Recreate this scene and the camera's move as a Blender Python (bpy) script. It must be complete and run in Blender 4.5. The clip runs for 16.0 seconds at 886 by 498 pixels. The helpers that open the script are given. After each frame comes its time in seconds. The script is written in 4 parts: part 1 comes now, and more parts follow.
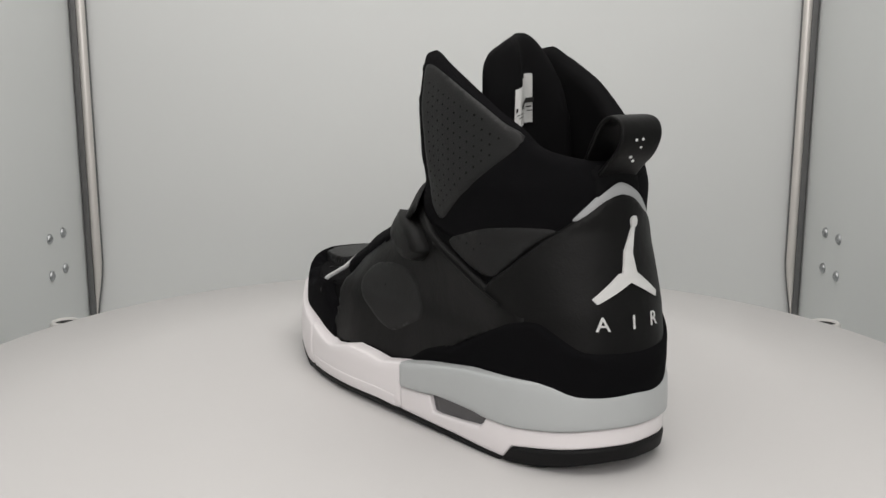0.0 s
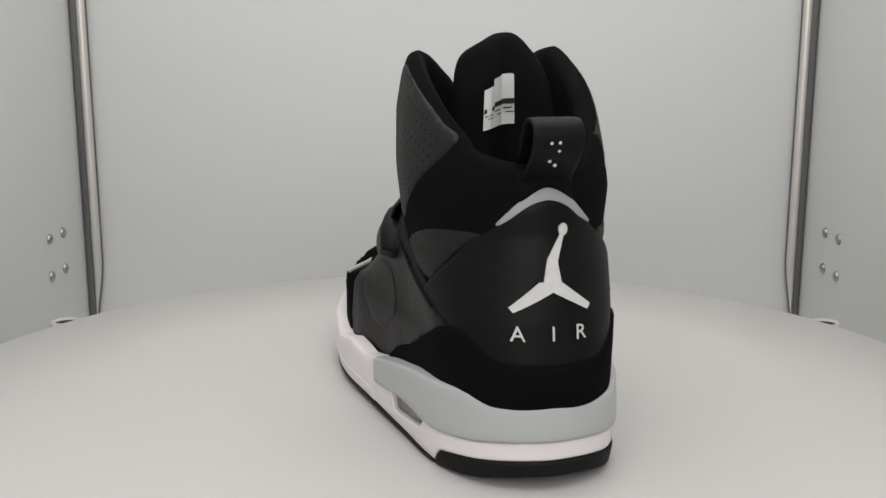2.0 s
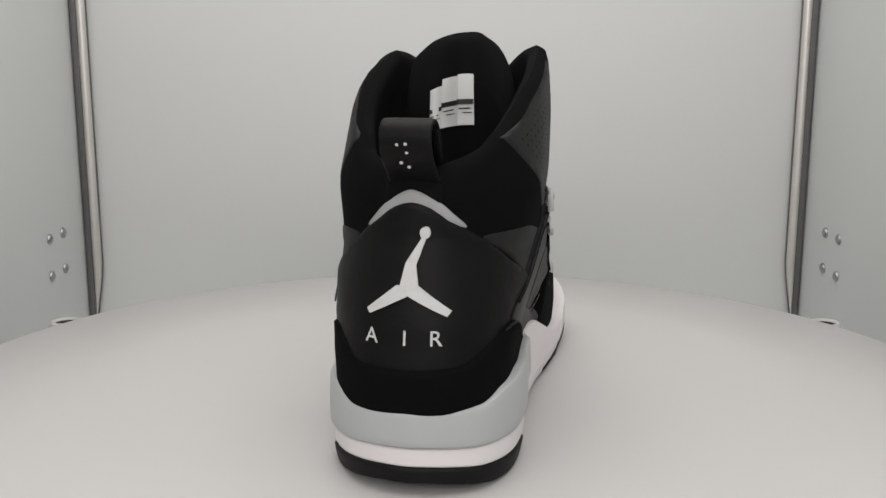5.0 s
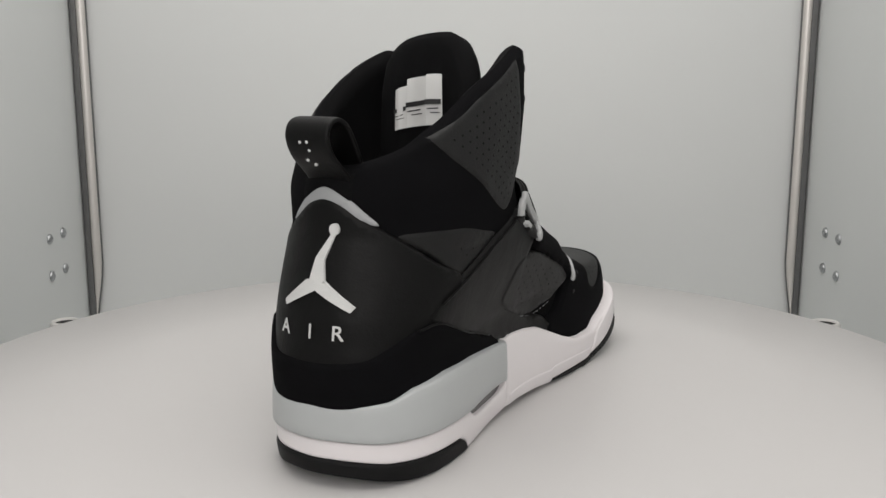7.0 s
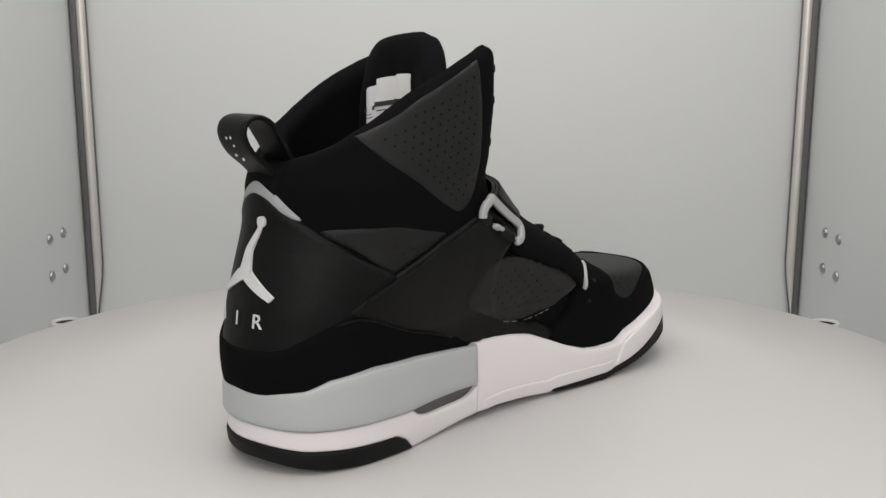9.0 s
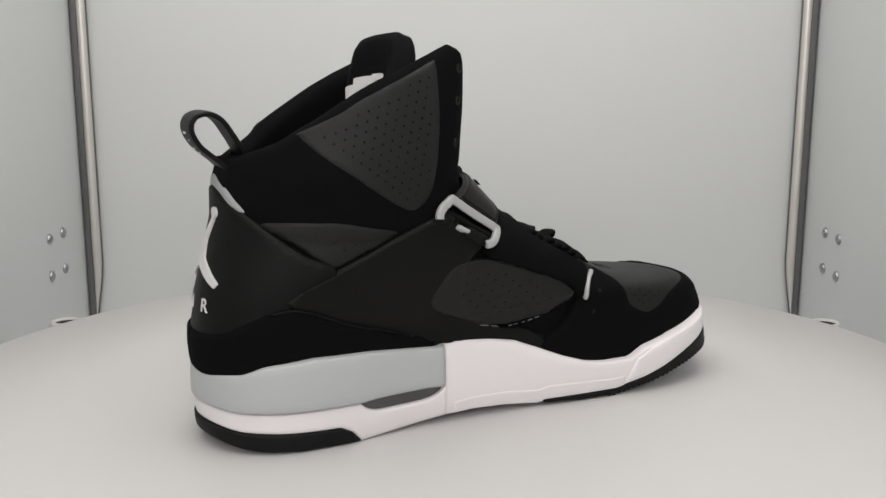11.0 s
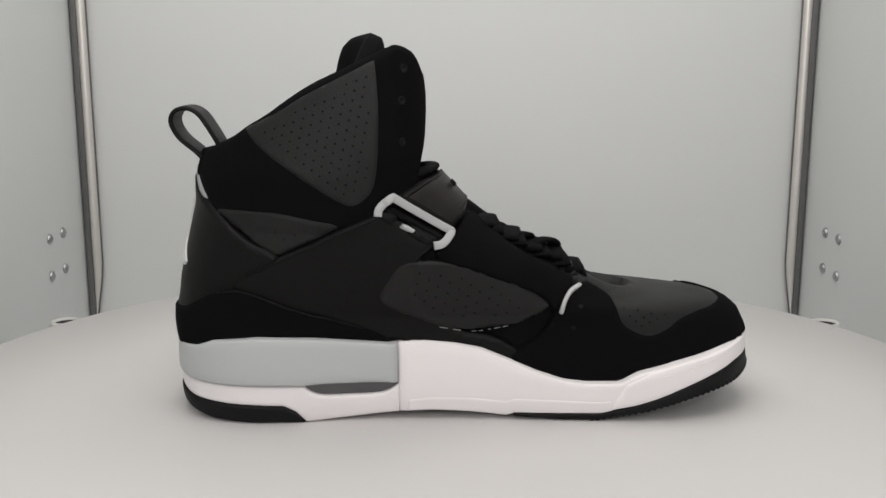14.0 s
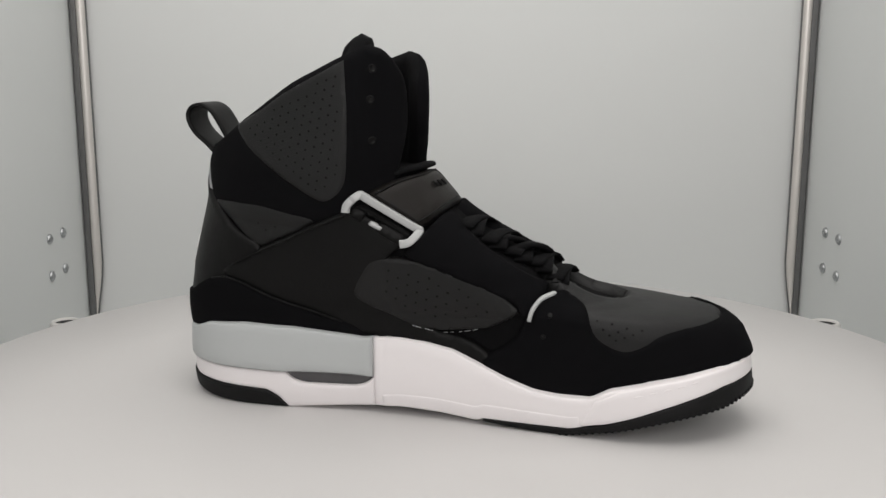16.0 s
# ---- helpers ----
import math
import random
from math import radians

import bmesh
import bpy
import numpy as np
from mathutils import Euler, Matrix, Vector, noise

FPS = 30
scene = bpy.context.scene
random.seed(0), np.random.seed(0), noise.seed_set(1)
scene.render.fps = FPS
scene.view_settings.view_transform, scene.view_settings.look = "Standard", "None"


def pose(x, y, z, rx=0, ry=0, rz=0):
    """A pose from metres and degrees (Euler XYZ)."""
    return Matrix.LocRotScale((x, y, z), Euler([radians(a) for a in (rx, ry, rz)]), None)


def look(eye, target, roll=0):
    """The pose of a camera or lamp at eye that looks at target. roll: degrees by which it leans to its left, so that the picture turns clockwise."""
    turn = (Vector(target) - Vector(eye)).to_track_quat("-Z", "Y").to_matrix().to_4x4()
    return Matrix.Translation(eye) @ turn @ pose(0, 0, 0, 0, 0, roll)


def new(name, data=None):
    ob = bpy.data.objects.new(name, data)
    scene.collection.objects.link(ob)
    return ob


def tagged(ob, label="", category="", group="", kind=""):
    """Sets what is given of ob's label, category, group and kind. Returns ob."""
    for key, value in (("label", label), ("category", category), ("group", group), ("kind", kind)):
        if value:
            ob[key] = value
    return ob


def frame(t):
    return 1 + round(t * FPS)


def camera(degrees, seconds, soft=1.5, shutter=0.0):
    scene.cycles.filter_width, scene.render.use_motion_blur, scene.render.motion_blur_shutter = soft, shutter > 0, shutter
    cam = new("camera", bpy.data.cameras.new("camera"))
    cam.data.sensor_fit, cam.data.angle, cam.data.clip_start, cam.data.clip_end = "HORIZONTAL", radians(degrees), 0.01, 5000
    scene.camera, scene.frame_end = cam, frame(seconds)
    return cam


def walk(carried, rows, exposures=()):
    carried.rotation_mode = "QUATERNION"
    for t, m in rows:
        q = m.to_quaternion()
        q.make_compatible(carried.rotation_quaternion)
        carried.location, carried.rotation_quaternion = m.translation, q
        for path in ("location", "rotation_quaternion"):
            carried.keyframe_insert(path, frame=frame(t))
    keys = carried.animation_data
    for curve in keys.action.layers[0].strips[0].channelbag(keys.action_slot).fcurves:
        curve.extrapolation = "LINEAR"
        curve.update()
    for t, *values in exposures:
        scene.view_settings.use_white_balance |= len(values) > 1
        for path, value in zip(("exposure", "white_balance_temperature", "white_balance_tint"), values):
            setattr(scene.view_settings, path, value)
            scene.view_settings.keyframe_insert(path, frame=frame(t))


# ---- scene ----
cam = camera(48.8, 16.0, soft=1.5)
VIEW = pose(-0.0010, -0.5273, 0.1827, 90 - 10.933, 0, 0)
walk(cam, [(0.0, VIEW), (16.0, VIEW)], [(0.0, 0.03), (3.0, -0.02), (7.0, -0.01), (9.0, 0.02), (11.5, 0.09), (12.5, 0.02), (16.0, 0.03)])

# ---- light: an assumed LED panel overhead, unseen, and a fill lamp added behind the lens ----
world = bpy.data.worlds.new("world")
scene.world = world
world.use_nodes = True
world.node_tree.nodes["Background"].inputs[0].default_value = (0.9, 0.95, 1.0, 1)
world.node_tree.nodes["Background"].inputs[1].default_value = 0.02


def area_light(name, m, sx, sy, power, color=(1, 1, 1)):
    data = bpy.data.lights.new(name, "AREA")
    data.shape, data.size, data.size_y, data.energy, data.color = "RECTANGLE", sx, sy, power, color
    ob = new(name, data)
    ob.matrix_world = m
    return ob


area_light("ceiling_led_light", look((0, -0.10, 0.70), (0, -0.10, 0)), 0.60, 0.80, 3.65, (1.0, 0.965, 0.935))
# added fill, no such lamp in view; evens floor and wall
area_light("front_fill_light", look((0, -0.86, 0.42), (0, 0, 0.10)), 0.60, 0.40, 2.55, (1.0, 0.95, 0.935))

# ---- materials ----


def mat(name, color, rough=0.5, metal=0.0, grain=0.0, scale=400.0, bump=0.0, bump_scale=900.0, spec=0.5, dark=None, sheen=0.0, coat=0.0, stretch=(1, 1, 1), wrinkle=0.0):
    m = bpy.data.materials.new(name)
    m.use_nodes = True
    nt = m.node_tree
    b = nt.nodes["Principled BSDF"]
    b.inputs["Base Color"].default_value = (*color, 1)
    b.inputs["Roughness"].default_value = rough
    b.inputs["Metallic"].default_value = metal
    b.inputs["Specular IOR Level"].default_value = spec
    b.inputs["Sheen Weight"].default_value = sheen
    b.inputs["Sheen Roughness"].default_value = 0.4
    b.inputs["Coat Weight"].default_value = coat
    tc = nt.nodes.new("ShaderNodeTexCoord")
    mp = nt.nodes.new("ShaderNodeMapping")
    mp.inputs["Scale"].default_value = stretch
    nt.links.new(tc.outputs["Object"], mp.inputs["Vector"])
    if grain:
        fine = nt.nodes.new("ShaderNodeTexNoise")
        fine.inputs["Scale"].default_value, fine.inputs["Detail"].default_value = scale, 4
        wide = nt.nodes.new("ShaderNodeTexNoise")
        wide.inputs["Scale"].default_value, wide.inputs["Detail"].default_value = scale * 0.06, 3
        both = nt.nodes.new("ShaderNodeMath")
        both.operation = "ADD"
        half = nt.nodes.new("ShaderNodeMath")
        half.operation = "MULTIPLY"
        half.inputs[1].default_value = 0.5
        mix = nt.nodes.new("ShaderNodeMix")
        mix.data_type = "RGBA"
        lo = dark or tuple(c * (1 - grain) for c in color)
        hi = tuple(min(1, c * (1 + grain)) for c in color)
        mix.inputs["A"].default_value, mix.inputs["B"].default_value = (*lo, 1), (*hi, 1)
        nt.links.new(mp.outputs[0], fine.inputs["Vector"])
        nt.links.new(mp.outputs[0], wide.inputs["Vector"])
        nt.links.new(fine.outputs[0], both.inputs[0])
        nt.links.new(wide.outputs[0], both.inputs[1])
        nt.links.new(both.outputs[0], half.inputs[0])
        nt.links.new(half.outputs[0], mix.inputs["Factor"])
        nt.links.new(mix.outputs["Result"], b.inputs["Base Color"])
        rr = nt.nodes.new("ShaderNodeMapRange")
        rr.inputs["To Min"].default_value, rr.inputs["To Max"].default_value = rough - 0.08, min(1, rough + 0.08)
        nt.links.new(wide.outputs[0], rr.inputs["Value"])
        nt.links.new(rr.outputs[0], b.inputs["Roughness"])
    if bump:
        n = nt.nodes.new("ShaderNodeTexNoise")
        n.inputs["Scale"].default_value, n.inputs["Detail"].default_value = bump_scale, 5
        bp = nt.nodes.new("ShaderNodeBump")
        bp.inputs["Strength"].default_value, bp.inputs["Distance"].default_value = bump, 0.0006
        nt.links.new(mp.outputs[0], n.inputs["Vector"])
        nt.links.new(n.outputs[0], bp.inputs["Height"])
        nt.links.new(bp.outputs[0], b.inputs["Normal"])
        if wrinkle:
            w = nt.nodes.new("ShaderNodeTexNoise")
            w.inputs["Scale"].default_value, w.inputs["Detail"].default_value, w.inputs["Distortion"].default_value = 70, 3, 0.8
            wb = nt.nodes.new("ShaderNodeBump")
            wb.inputs["Strength"].default_value, wb.inputs["Distance"].default_value = wrinkle, 0.004
            nt.links.new(mp.outputs[0], w.inputs["Vector"])
            nt.links.new(w.outputs[0], wb.inputs["Height"])
            nt.links.new(wb.outputs[0], bp.inputs["Normal"])
    return m


SUEDE = mat("black_suede", (0.0043, 0.0042, 0.0048), 0.95, grain=0.4, scale=1500, bump=0.5, bump_scale=2500, spec=0.05)
LEATHER = mat("black_leather", (0.0027, 0.0026, 0.0026), 0.46, grain=0.32, scale=600, bump=0.18, bump_scale=1100, spec=0.15, wrinkle=0.08)
# brownish strap leather, base colour lightened to carry the pad's warm sheen
PADLEATHER = mat("sheen_brown_black_leather", (0.0105, 0.0088, 0.0078), 0.45, grain=0.3, scale=600, bump=0.2, bump_scale=1100, spec=0.16, wrinkle=0.08)
PERF = mat("charcoal_leather", (0.0058, 0.0057, 0.0058), 0.53, grain=0.38, scale=500, bump=0.25, bump_scale=1200, spec=0.28, wrinkle=0.06)
TEXTILE = mat("black_textile", (0.0044, 0.0043, 0.0047), 0.9, grain=0.3, scale=1800, bump=0.5, bump_scale=2400, spec=0.08)
HOLE = mat("perforation_black", (0.006, 0.006, 0.006), 0.9, spec=0.1)
WHITE = mat("white_rubber", (0.75, 0.715, 0.722), 0.45, grain=0.02, scale=120, bump=0.05, bump_scale=500, spec=0.4)
GREY = mat("grey_rubber", (0.415, 0.430, 0.432), 0.42, grain=0.03, scale=120, bump=0.05, bump_scale=500, spec=0.4)
RUBBER = mat("black_rubber", (0.0042, 0.0042, 0.0045), 0.6, grain=0.2, scale=300, bump=0.2, spec=0.2)
SILVER = mat("silver_grey_plastic", (0.37, 0.375, 0.375), 0.35, grain=0.03, scale=200, spec=0.5)
FELT = mat("light_grey_trim", (0.29, 0.295, 0.30), 0.6, grain=0.05, scale=500, bump=0.1)
LENS = mat("smoked_air_unit", (0.035, 0.033, 0.036), 0.12, grain=0.4, scale=90, spec=0.7, coat=0.5)
THREAD = mat("white_embroidery", (0.64, 0.64, 0.63), 0.6, grain=0.2, scale=1500, bump=0.8, bump_scale=1800, stretch=(1, 1, 3))
PAPER = mat("white_satin_label", (0.60, 0.60, 0.59), 0.5, grain=0.04, scale=300)
INK = mat("black_ink", (0.01, 0.01, 0.01), 0.6)
PANEL = mat("white_powder_coat", (0.60, 0.615, 0.61), 0.55, grain=0.012, scale=60, bump=0.04, bump_scale=700, spec=0.3)
SHEET = mat("white_backdrop_sheet", (0.62, 0.63, 0.625), 0.6, grain=0.01, scale=40, spec=0.25)
ACRYL = mat("white_acrylic_disc", (0.548, 0.535, 0.530), 0.45, grain=0.012, scale=50, spec=0.35)
ALU = mat("brushed_aluminium", (0.66, 0.63, 0.60), 0.40, metal=0.6, grain=0.06, scale=300, stretch=(8, 8, 0.3))
DARKALU = mat("dark_channel", (0.13, 0.13, 0.13), 0.5, metal=0.3, grain=0.1, scale=300)
STEEL = mat("zinc_bolt", (0.42, 0.43, 0.44), 0.34, metal=1.0, grain=0.06, scale=500)
PLASTIC = mat("white_plastic", (0.56, 0.55, 0.53), 0.5, grain=0.02, scale=200)

# ---- mesh helpers ----


def part(name, bm, material, parent, label="", smooth=True):
    bmesh.ops.recalc_face_normals(bm, faces=bm.faces)
    me = bpy.data.meshes.new(name)
    bm.to_mesh(me)
    bm.free()
    for p in me.polygons:
        p.use_smooth = smooth
    me.materials.append(material)
    ob = new(name, me)
    ob.parent = parent
    if label:
        tagged(ob, label)
    return ob


def box_bm(x0, x1, y0, y1, z0, z1, bevel=0.0, bm=None):
    bm = bm or bmesh.new()
    m = Matrix.Translation(((x0 + x1) / 2, (y0 + y1) / 2, (z0 + z1) / 2)) @ Matrix.Diagonal((x1 - x0, y1 - y0, z1 - z0, 1))
    bmesh.ops.create_cube(bm, size=1, matrix=m)
    if bevel:
        bmesh.ops.bevel(bm, geom=bm.edges[:], offset=bevel, segments=3, affect="EDGES", profile=0.5)
    return bm


def lathe_bm(profile, n=48, m=None, bm=None):
    """Turn a list of (radius, height) round z."""
    bm = bm or bmesh.new()
    rings = []
    for r, z in profile:
        rings.append([bm.verts.new((r * math.cos(6.283185 * k / n), r * math.sin(6.283185 * k / n), z)) for k in range(n)])
    for a, b in zip(rings, rings[1:]):
        for k in range(n):
            bm.faces.new((a[k], a[(k + 1) % n], b[(k + 1) % n], b[k]))
    bm.faces.new(rings[0])
    bm.faces.new(rings[-1])
    if m:
        bmesh.ops.transform(bm, matrix=m, verts=bm.verts)
    return bm


def lerp(table, v):
    if v <= table[0][0]:
        return table[0][1]
    for (a, p), (b, q) in zip(table, table[1:]):
        if v <= b:
            return p + (q - p) * (v - a) / (b - a)
    return table[-1][1]


def smooth_closed(pts, n=6):
    out = []
    for i in range(len(pts)):
        a, b, c, d = (Vector(pts[(i + k) % len(pts)]) for k in (-1, 0, 1, 2))
        for k in range(n):
            t = k / n
            out.append(0.5 * (2 * b + (c - a) * t + (2 * a - 5 * b + 4 * c - d) * t * t + (3 * b - a - 3 * c + d) * t ** 3))
    return out


def smooth_open(pts, n=6):
    out = []
    pts = [Vector(p) for p in pts]
    for i in range(len(pts) - 1):
        a, b, c, d = pts[max(i - 1, 0)], pts[i], pts[i + 1], pts[min(i + 2, len(pts) - 1)]
        for k in range(n):
            t = k / n
            out.append(0.5 * (2 * b + (c - a) * t + (2 * a - 5 * b + 4 * c - d) * t * t + (3 * b - a - 3 * c + d) * t ** 3))
    return out + [pts[-1]]


def sweep_bm(path, w, h, side=None, n=10, bm=None, power=2.6):
    """A flat rounded band along a path; side is the direction of its width."""
    bm = bm or bmesh.new()
    rings = []
    for i, p in enumerate(path):
        t = (path[min(i + 1, len(path) - 1)] - path[max(i - 1, 0)]).normalized()
        s = Vector(side) if side else t.cross(Vector((0, 0, 1)))
        s = (s - s.dot(t) * t).normalized()
        u = t.cross(s)
        ring = []
        for k in range(n):
            a = 6.283185 * k / n
            ca, sa = math.cos(a), math.sin(a)
            ring.append(bm.verts.new(p + s * (w / 2) * math.copysign(abs(ca) ** (2 / power), ca) + u * (h / 2) * math.copysign(abs(sa) ** (2 / power), sa)))
        rings.append(ring)
    for a, b in zip(rings, rings[1:]):
        for k in range(n):
            bm.faces.new((a[k], a[(k + 1) % n], b[(k + 1) % n], b[k]))
    bm.faces.new(rings[0])
    bm.faces.new(rings[-1])
    return bm


# ---- the light box ----
XW, YB, ZC, YF, ZF = 0.345, 0.408, 0.72, -0.95, -0.075


def structure(name, bm, material, label, category):
    ob = part(name, bm, material, None, smooth=False)
    return tagged(ob, label, category, kind="structure")


def light_box():
    structure("floor", box_bm(-XW - 0.02, XW + 0.02, YF - 0.02, YB + 0.02, ZF - 0.02, ZF), PANEL, "white base plate under the turntable", "floor")
    structure("wall_west", box_bm(-XW - 0.012, -XW, YF, YB + 0.02, ZF, ZC), PANEL, "white powder-coated side panel of the light box", "wall")
    structure("wall_east", box_bm(XW, XW + 0.012, YF, YB + 0.02, ZF, ZC), PANEL, "white powder-coated side panel of the light box", "wall")
    # never in view; added to close the box and bounce light back
    structure("wall_south", box_bm(-XW - 0.012, XW + 0.012, YF - 0.014, YF - 0.002, ZF, ZC), PANEL, "unseen white panel added behind the lens to close the box", "wall")
    structure("ceiling", box_bm(-XW - 0.012, XW + 0.012, YF - 0.014, YB + 0.02, ZC + 0.002, ZC + 0.014), PANEL, "white roof panel of the light box", "ceiling")
    # backdrop sheet, whose lower corners are cut wider
    bm = bmesh.new()
    rows = []
    for k in range(41):
        z = ZF + (ZC - ZF) * k / 40
        half = 0.3330 + 0.0090 * max(0.0, min(1.0, (-0.008 - z) / 0.052))
        rows.append([bm.verts.new((half * (2 * i / 24 - 1), YB - 0.006, z)) for i in range(25)])
    for a, b in zip(rows, rows[1:]):
        for i in range(24):
            bm.faces.new((a[i], a[i + 1], b[i + 1], b[i]))
    ret = bmesh.ops.extrude_face_region(bm, geom=bm.faces[:])
    for v in ret["geom"]:
        if isinstance(v, bmesh.types.BMVert):
            v.co.y += 0.0015
    structure("backdrop", bm, SHEET, "plain white backdrop sheet at the rear of the light box", "backdrop")
    structure("wall_north", box_bm(-XW, XW, YB + 0.009, YB + 0.02, ZF, ZC), PANEL, "white rear panel behind the backdrop sheet", "wall")


def corner_posts():
    for sx in (-1, 1):
        post = new("corner_post")
        tagged(post, "bright aluminium tube beside a dark channel in the box corner", "post", "corner posts of the light box")
        bm = bmesh.new()
        rings = []
        for k in range(61):
            z = ZF + (ZC - ZF) * k / 60
            rad = 0.00400 - 0.0036 * max(0.0, min(1.0, (-0.008 - z) / 0.050)) ** 1.4
            rings.append([bm.verts.new((sx * (0.3378 - rad) + rad * math.cos(6.283185 * a / 28), YB - 0.0140 + rad * math.sin(6.283185 * a / 28), z)) for a in range(28)])
        for ra, rb in zip(rings, rings[1:]):
            for a in range(28):
                bm.faces.new((ra[a], ra[(a + 1) % 28], rb[(a + 1) % 28], rb[a]))
        bm.faces.new(rings[0])
        bm.faces.new(rings[-1])
        # dark copy set behind the tube draws the shadow line along its edge
        shadow_strip = bm.copy()
        for v in shadow_strip.verts:
            v.co.x -= sx * 0.0006
            v.co.y += 0.0030
        part("tube", bm, ALU, post, "bright brushed aluminium tube")
        part("shadow_strip", shadow_strip, DARKALU, post, "thin dark strip behind the tube, added as the shadow line at its edge")
        part("channel", box_bm(min(sx * 0.3376, sx * 0.3434), max(sx * 0.3376, sx * 0.3434), YB - 0.016, YB - 0.008, ZF, ZC, 0.0008), DARKALU, post, "dark grey metal channel")


def dome_bolt(x, y, z, sx):
    bolt = new("dome_bolt")
    tagged(bolt, "shiny domed zinc bolt head in the white side panel", "bolt", "bolts in the side panels")
    bolt.matrix_world = Matrix.Translation((x, y, z)) @ Matrix.Rotation(-sx * math.pi / 2, 4, "Y")
    part("washer", lathe_bm([(0.0030, 0), (0.0047, 0), (0.0048, 0.0002), (0.0046, 0.0004), (0.0035, 0.0005)], 28), STEEL, bolt)
    part("head", lathe_bm([(0.0044, 0.0003), (0.0045, 0.0008), (0.0040, 0.0017), (0.0030, 0.0024), (0.0017, 0.0027), (0.0015, 0.0022), (0.0003, 0.0018)], 28), STEEL, bolt)


def turntable():
    tt = new("turntable")
    tagged(tt, "large round matte white acrylic turntable disc", "turntable")
    R, top = 0.3022, 0.0012
    part("disc", lathe_bm([(R - 0.002, top - 0.008), (R, top - 0.0065), (R, top - 0.0012), (R - 0.0012, top), (R * 0.66, top), (R * 0.33, top), (0.01, top)], 160), ACRYL, tt)
    part("hub", lathe_bm([(0.06, ZF), (0.06, top - 0.008)], 48), PLASTIC, tt)
    return tt


def grommets():
    for x, y in ((-0.2786, 0.1675), (0.2788, 0.1642)):
        g = new("cable_grommet")
        tagged(g, "white plastic socket with a dark hollow beside the turntable", "grommet", "sockets at the base")
        g.location = (x, y, 0)
        part("sleeve", lathe_bm([(0.0105, ZF), (0.0105, -0.0068), (0.0100, -0.0055), (0.0094, -0.0050), (0.0080, -0.0051), (0.0074, -0.0058), (0.0074, -0.02)], 40), PLASTIC, g)
        # the hollow's shade is a black cap just below the rim
        part("core", lathe_bm([(0.0073, -0.03), (0.0073, -0.0066), (0.0004, -0.0072)], 32), RUBBER, g, "black cap that stands in for the shade in the hollow")


light_box()
corner_posts()
for by, bz in ((0.3118, 0.0293), (0.3422, 0.0298), (0.3112, -0.0036), (0.3420, -0.0028)):
    for sx in (-1, 1):
        dome_bolt(sx * XW, by, bz, sx)
disc_table = turntable()
grommets()

# ---- the shoe: x runs from heel to toe, y to the inner side of the foot ----
from mathutils.bvhtree import BVHTree
from mathutils.geometry import delaunay_2d_cdt

shoe = new("basketball_shoe")
tagged(shoe, "black suede and leather high-top basketball shoe with white and grey sole", "shoe")

SOLE_PLAN = [(-0.0011, 0.0), (0.0080, -0.0262), (0.0292, -0.0397), (0.061, -0.0418), (0.1072, -0.0366), (0.1538, -0.0368), (0.1994, -0.0403),
             (0.2271, -0.0413), (0.2580, -0.0408), (0.2850, -0.0322), (0.3012, -0.0140), (0.3060, 0.0068), (0.2992, 0.0262), (0.2855, 0.0400),
             (0.2660, 0.0497), (0.2380, 0.0611), (0.2058, 0.0682), (0.1648, 0.0685), (0.121, 0.0615), (0.0762, 0.0528), (0.0345, 0.0438), (0.0080, 0.0255)]
plan = [Vector((p[0], p[1], 0)) for p in smooth_closed([(x, y, 0) for x, y in SOLE_PLAN], 20)]
arc = [0.0]
for pa, pb in zip(plan, plan[1:] + plan[:1]):
    arc.append(arc[-1] + (pb - pa).length)
TOTAL = arc[-1]
toe_i = max(range(len(plan)), key=lambda i: plan[i].x)
S_TOE = arc[toe_i]


def plan_at(s):
    s %= TOTAL
    lo, hi = 0, len(plan)
    while hi - lo > 1:
        mid = (lo + hi) // 2
        lo, hi = (mid, hi) if arc[mid] <= s else (lo, mid)
    f = (s - arc[lo]) / (arc[lo + 1] - arc[lo])
    a, b = plan[lo], plan[(lo + 1) % len(plan)]
    t = (plan[(lo + 2) % len(plan)] - plan[lo - 1]).normalized()
    return a.lerp(b, f), Vector((t.y, -t.x, 0))


def s_of(x, inner=False):
    """Arc length at which the outline passes x on the outer or the inner side."""
    rng = range(0, toe_i + 1) if not inner else range(len(plan) - 1, toe_i - 1, -1)
    best = min(rng, key=lambda i: abs(plan[i].x - x))
    return arc[best]


# height curves along the two sides, (x, z)
TOP_OUT = [(0.0, 0.0392), (0.0133, 0.0404), (0.0231, 0.0444), (0.0462, 0.0464), (0.074, 0.0456), (0.1131, 0.0421), (0.1301, 0.0427), (0.1443, 0.0414), (0.1585, 0.0388),
           (0.170, 0.0342), (0.187, 0.0272), (0.201, 0.0228), (0.2124, 0.0214), (0.2295, 0.0213), (0.2390, 0.0264), (0.2600, 0.0310), (0.2750, 0.0339), (0.2900, 0.0371), (0.306, 0.0395)]
TOP_IN = [(0.0, 0.0392), (0.0078, 0.0388), (0.0144, 0.0420), (0.021, 0.0431), (0.0385, 0.0421), (0.060, 0.0406), (0.0959, 0.0345), (0.1277, 0.0280), (0.140, 0.0295), (0.1552, 0.0302), (0.1700, 0.0266),
          (0.1800, 0.0250), (0.1900, 0.0264), (0.2050, 0.0300), (0.22, 0.0322), (0.25, 0.0360), (0.275, 0.0400), (0.305, 0.0415)]
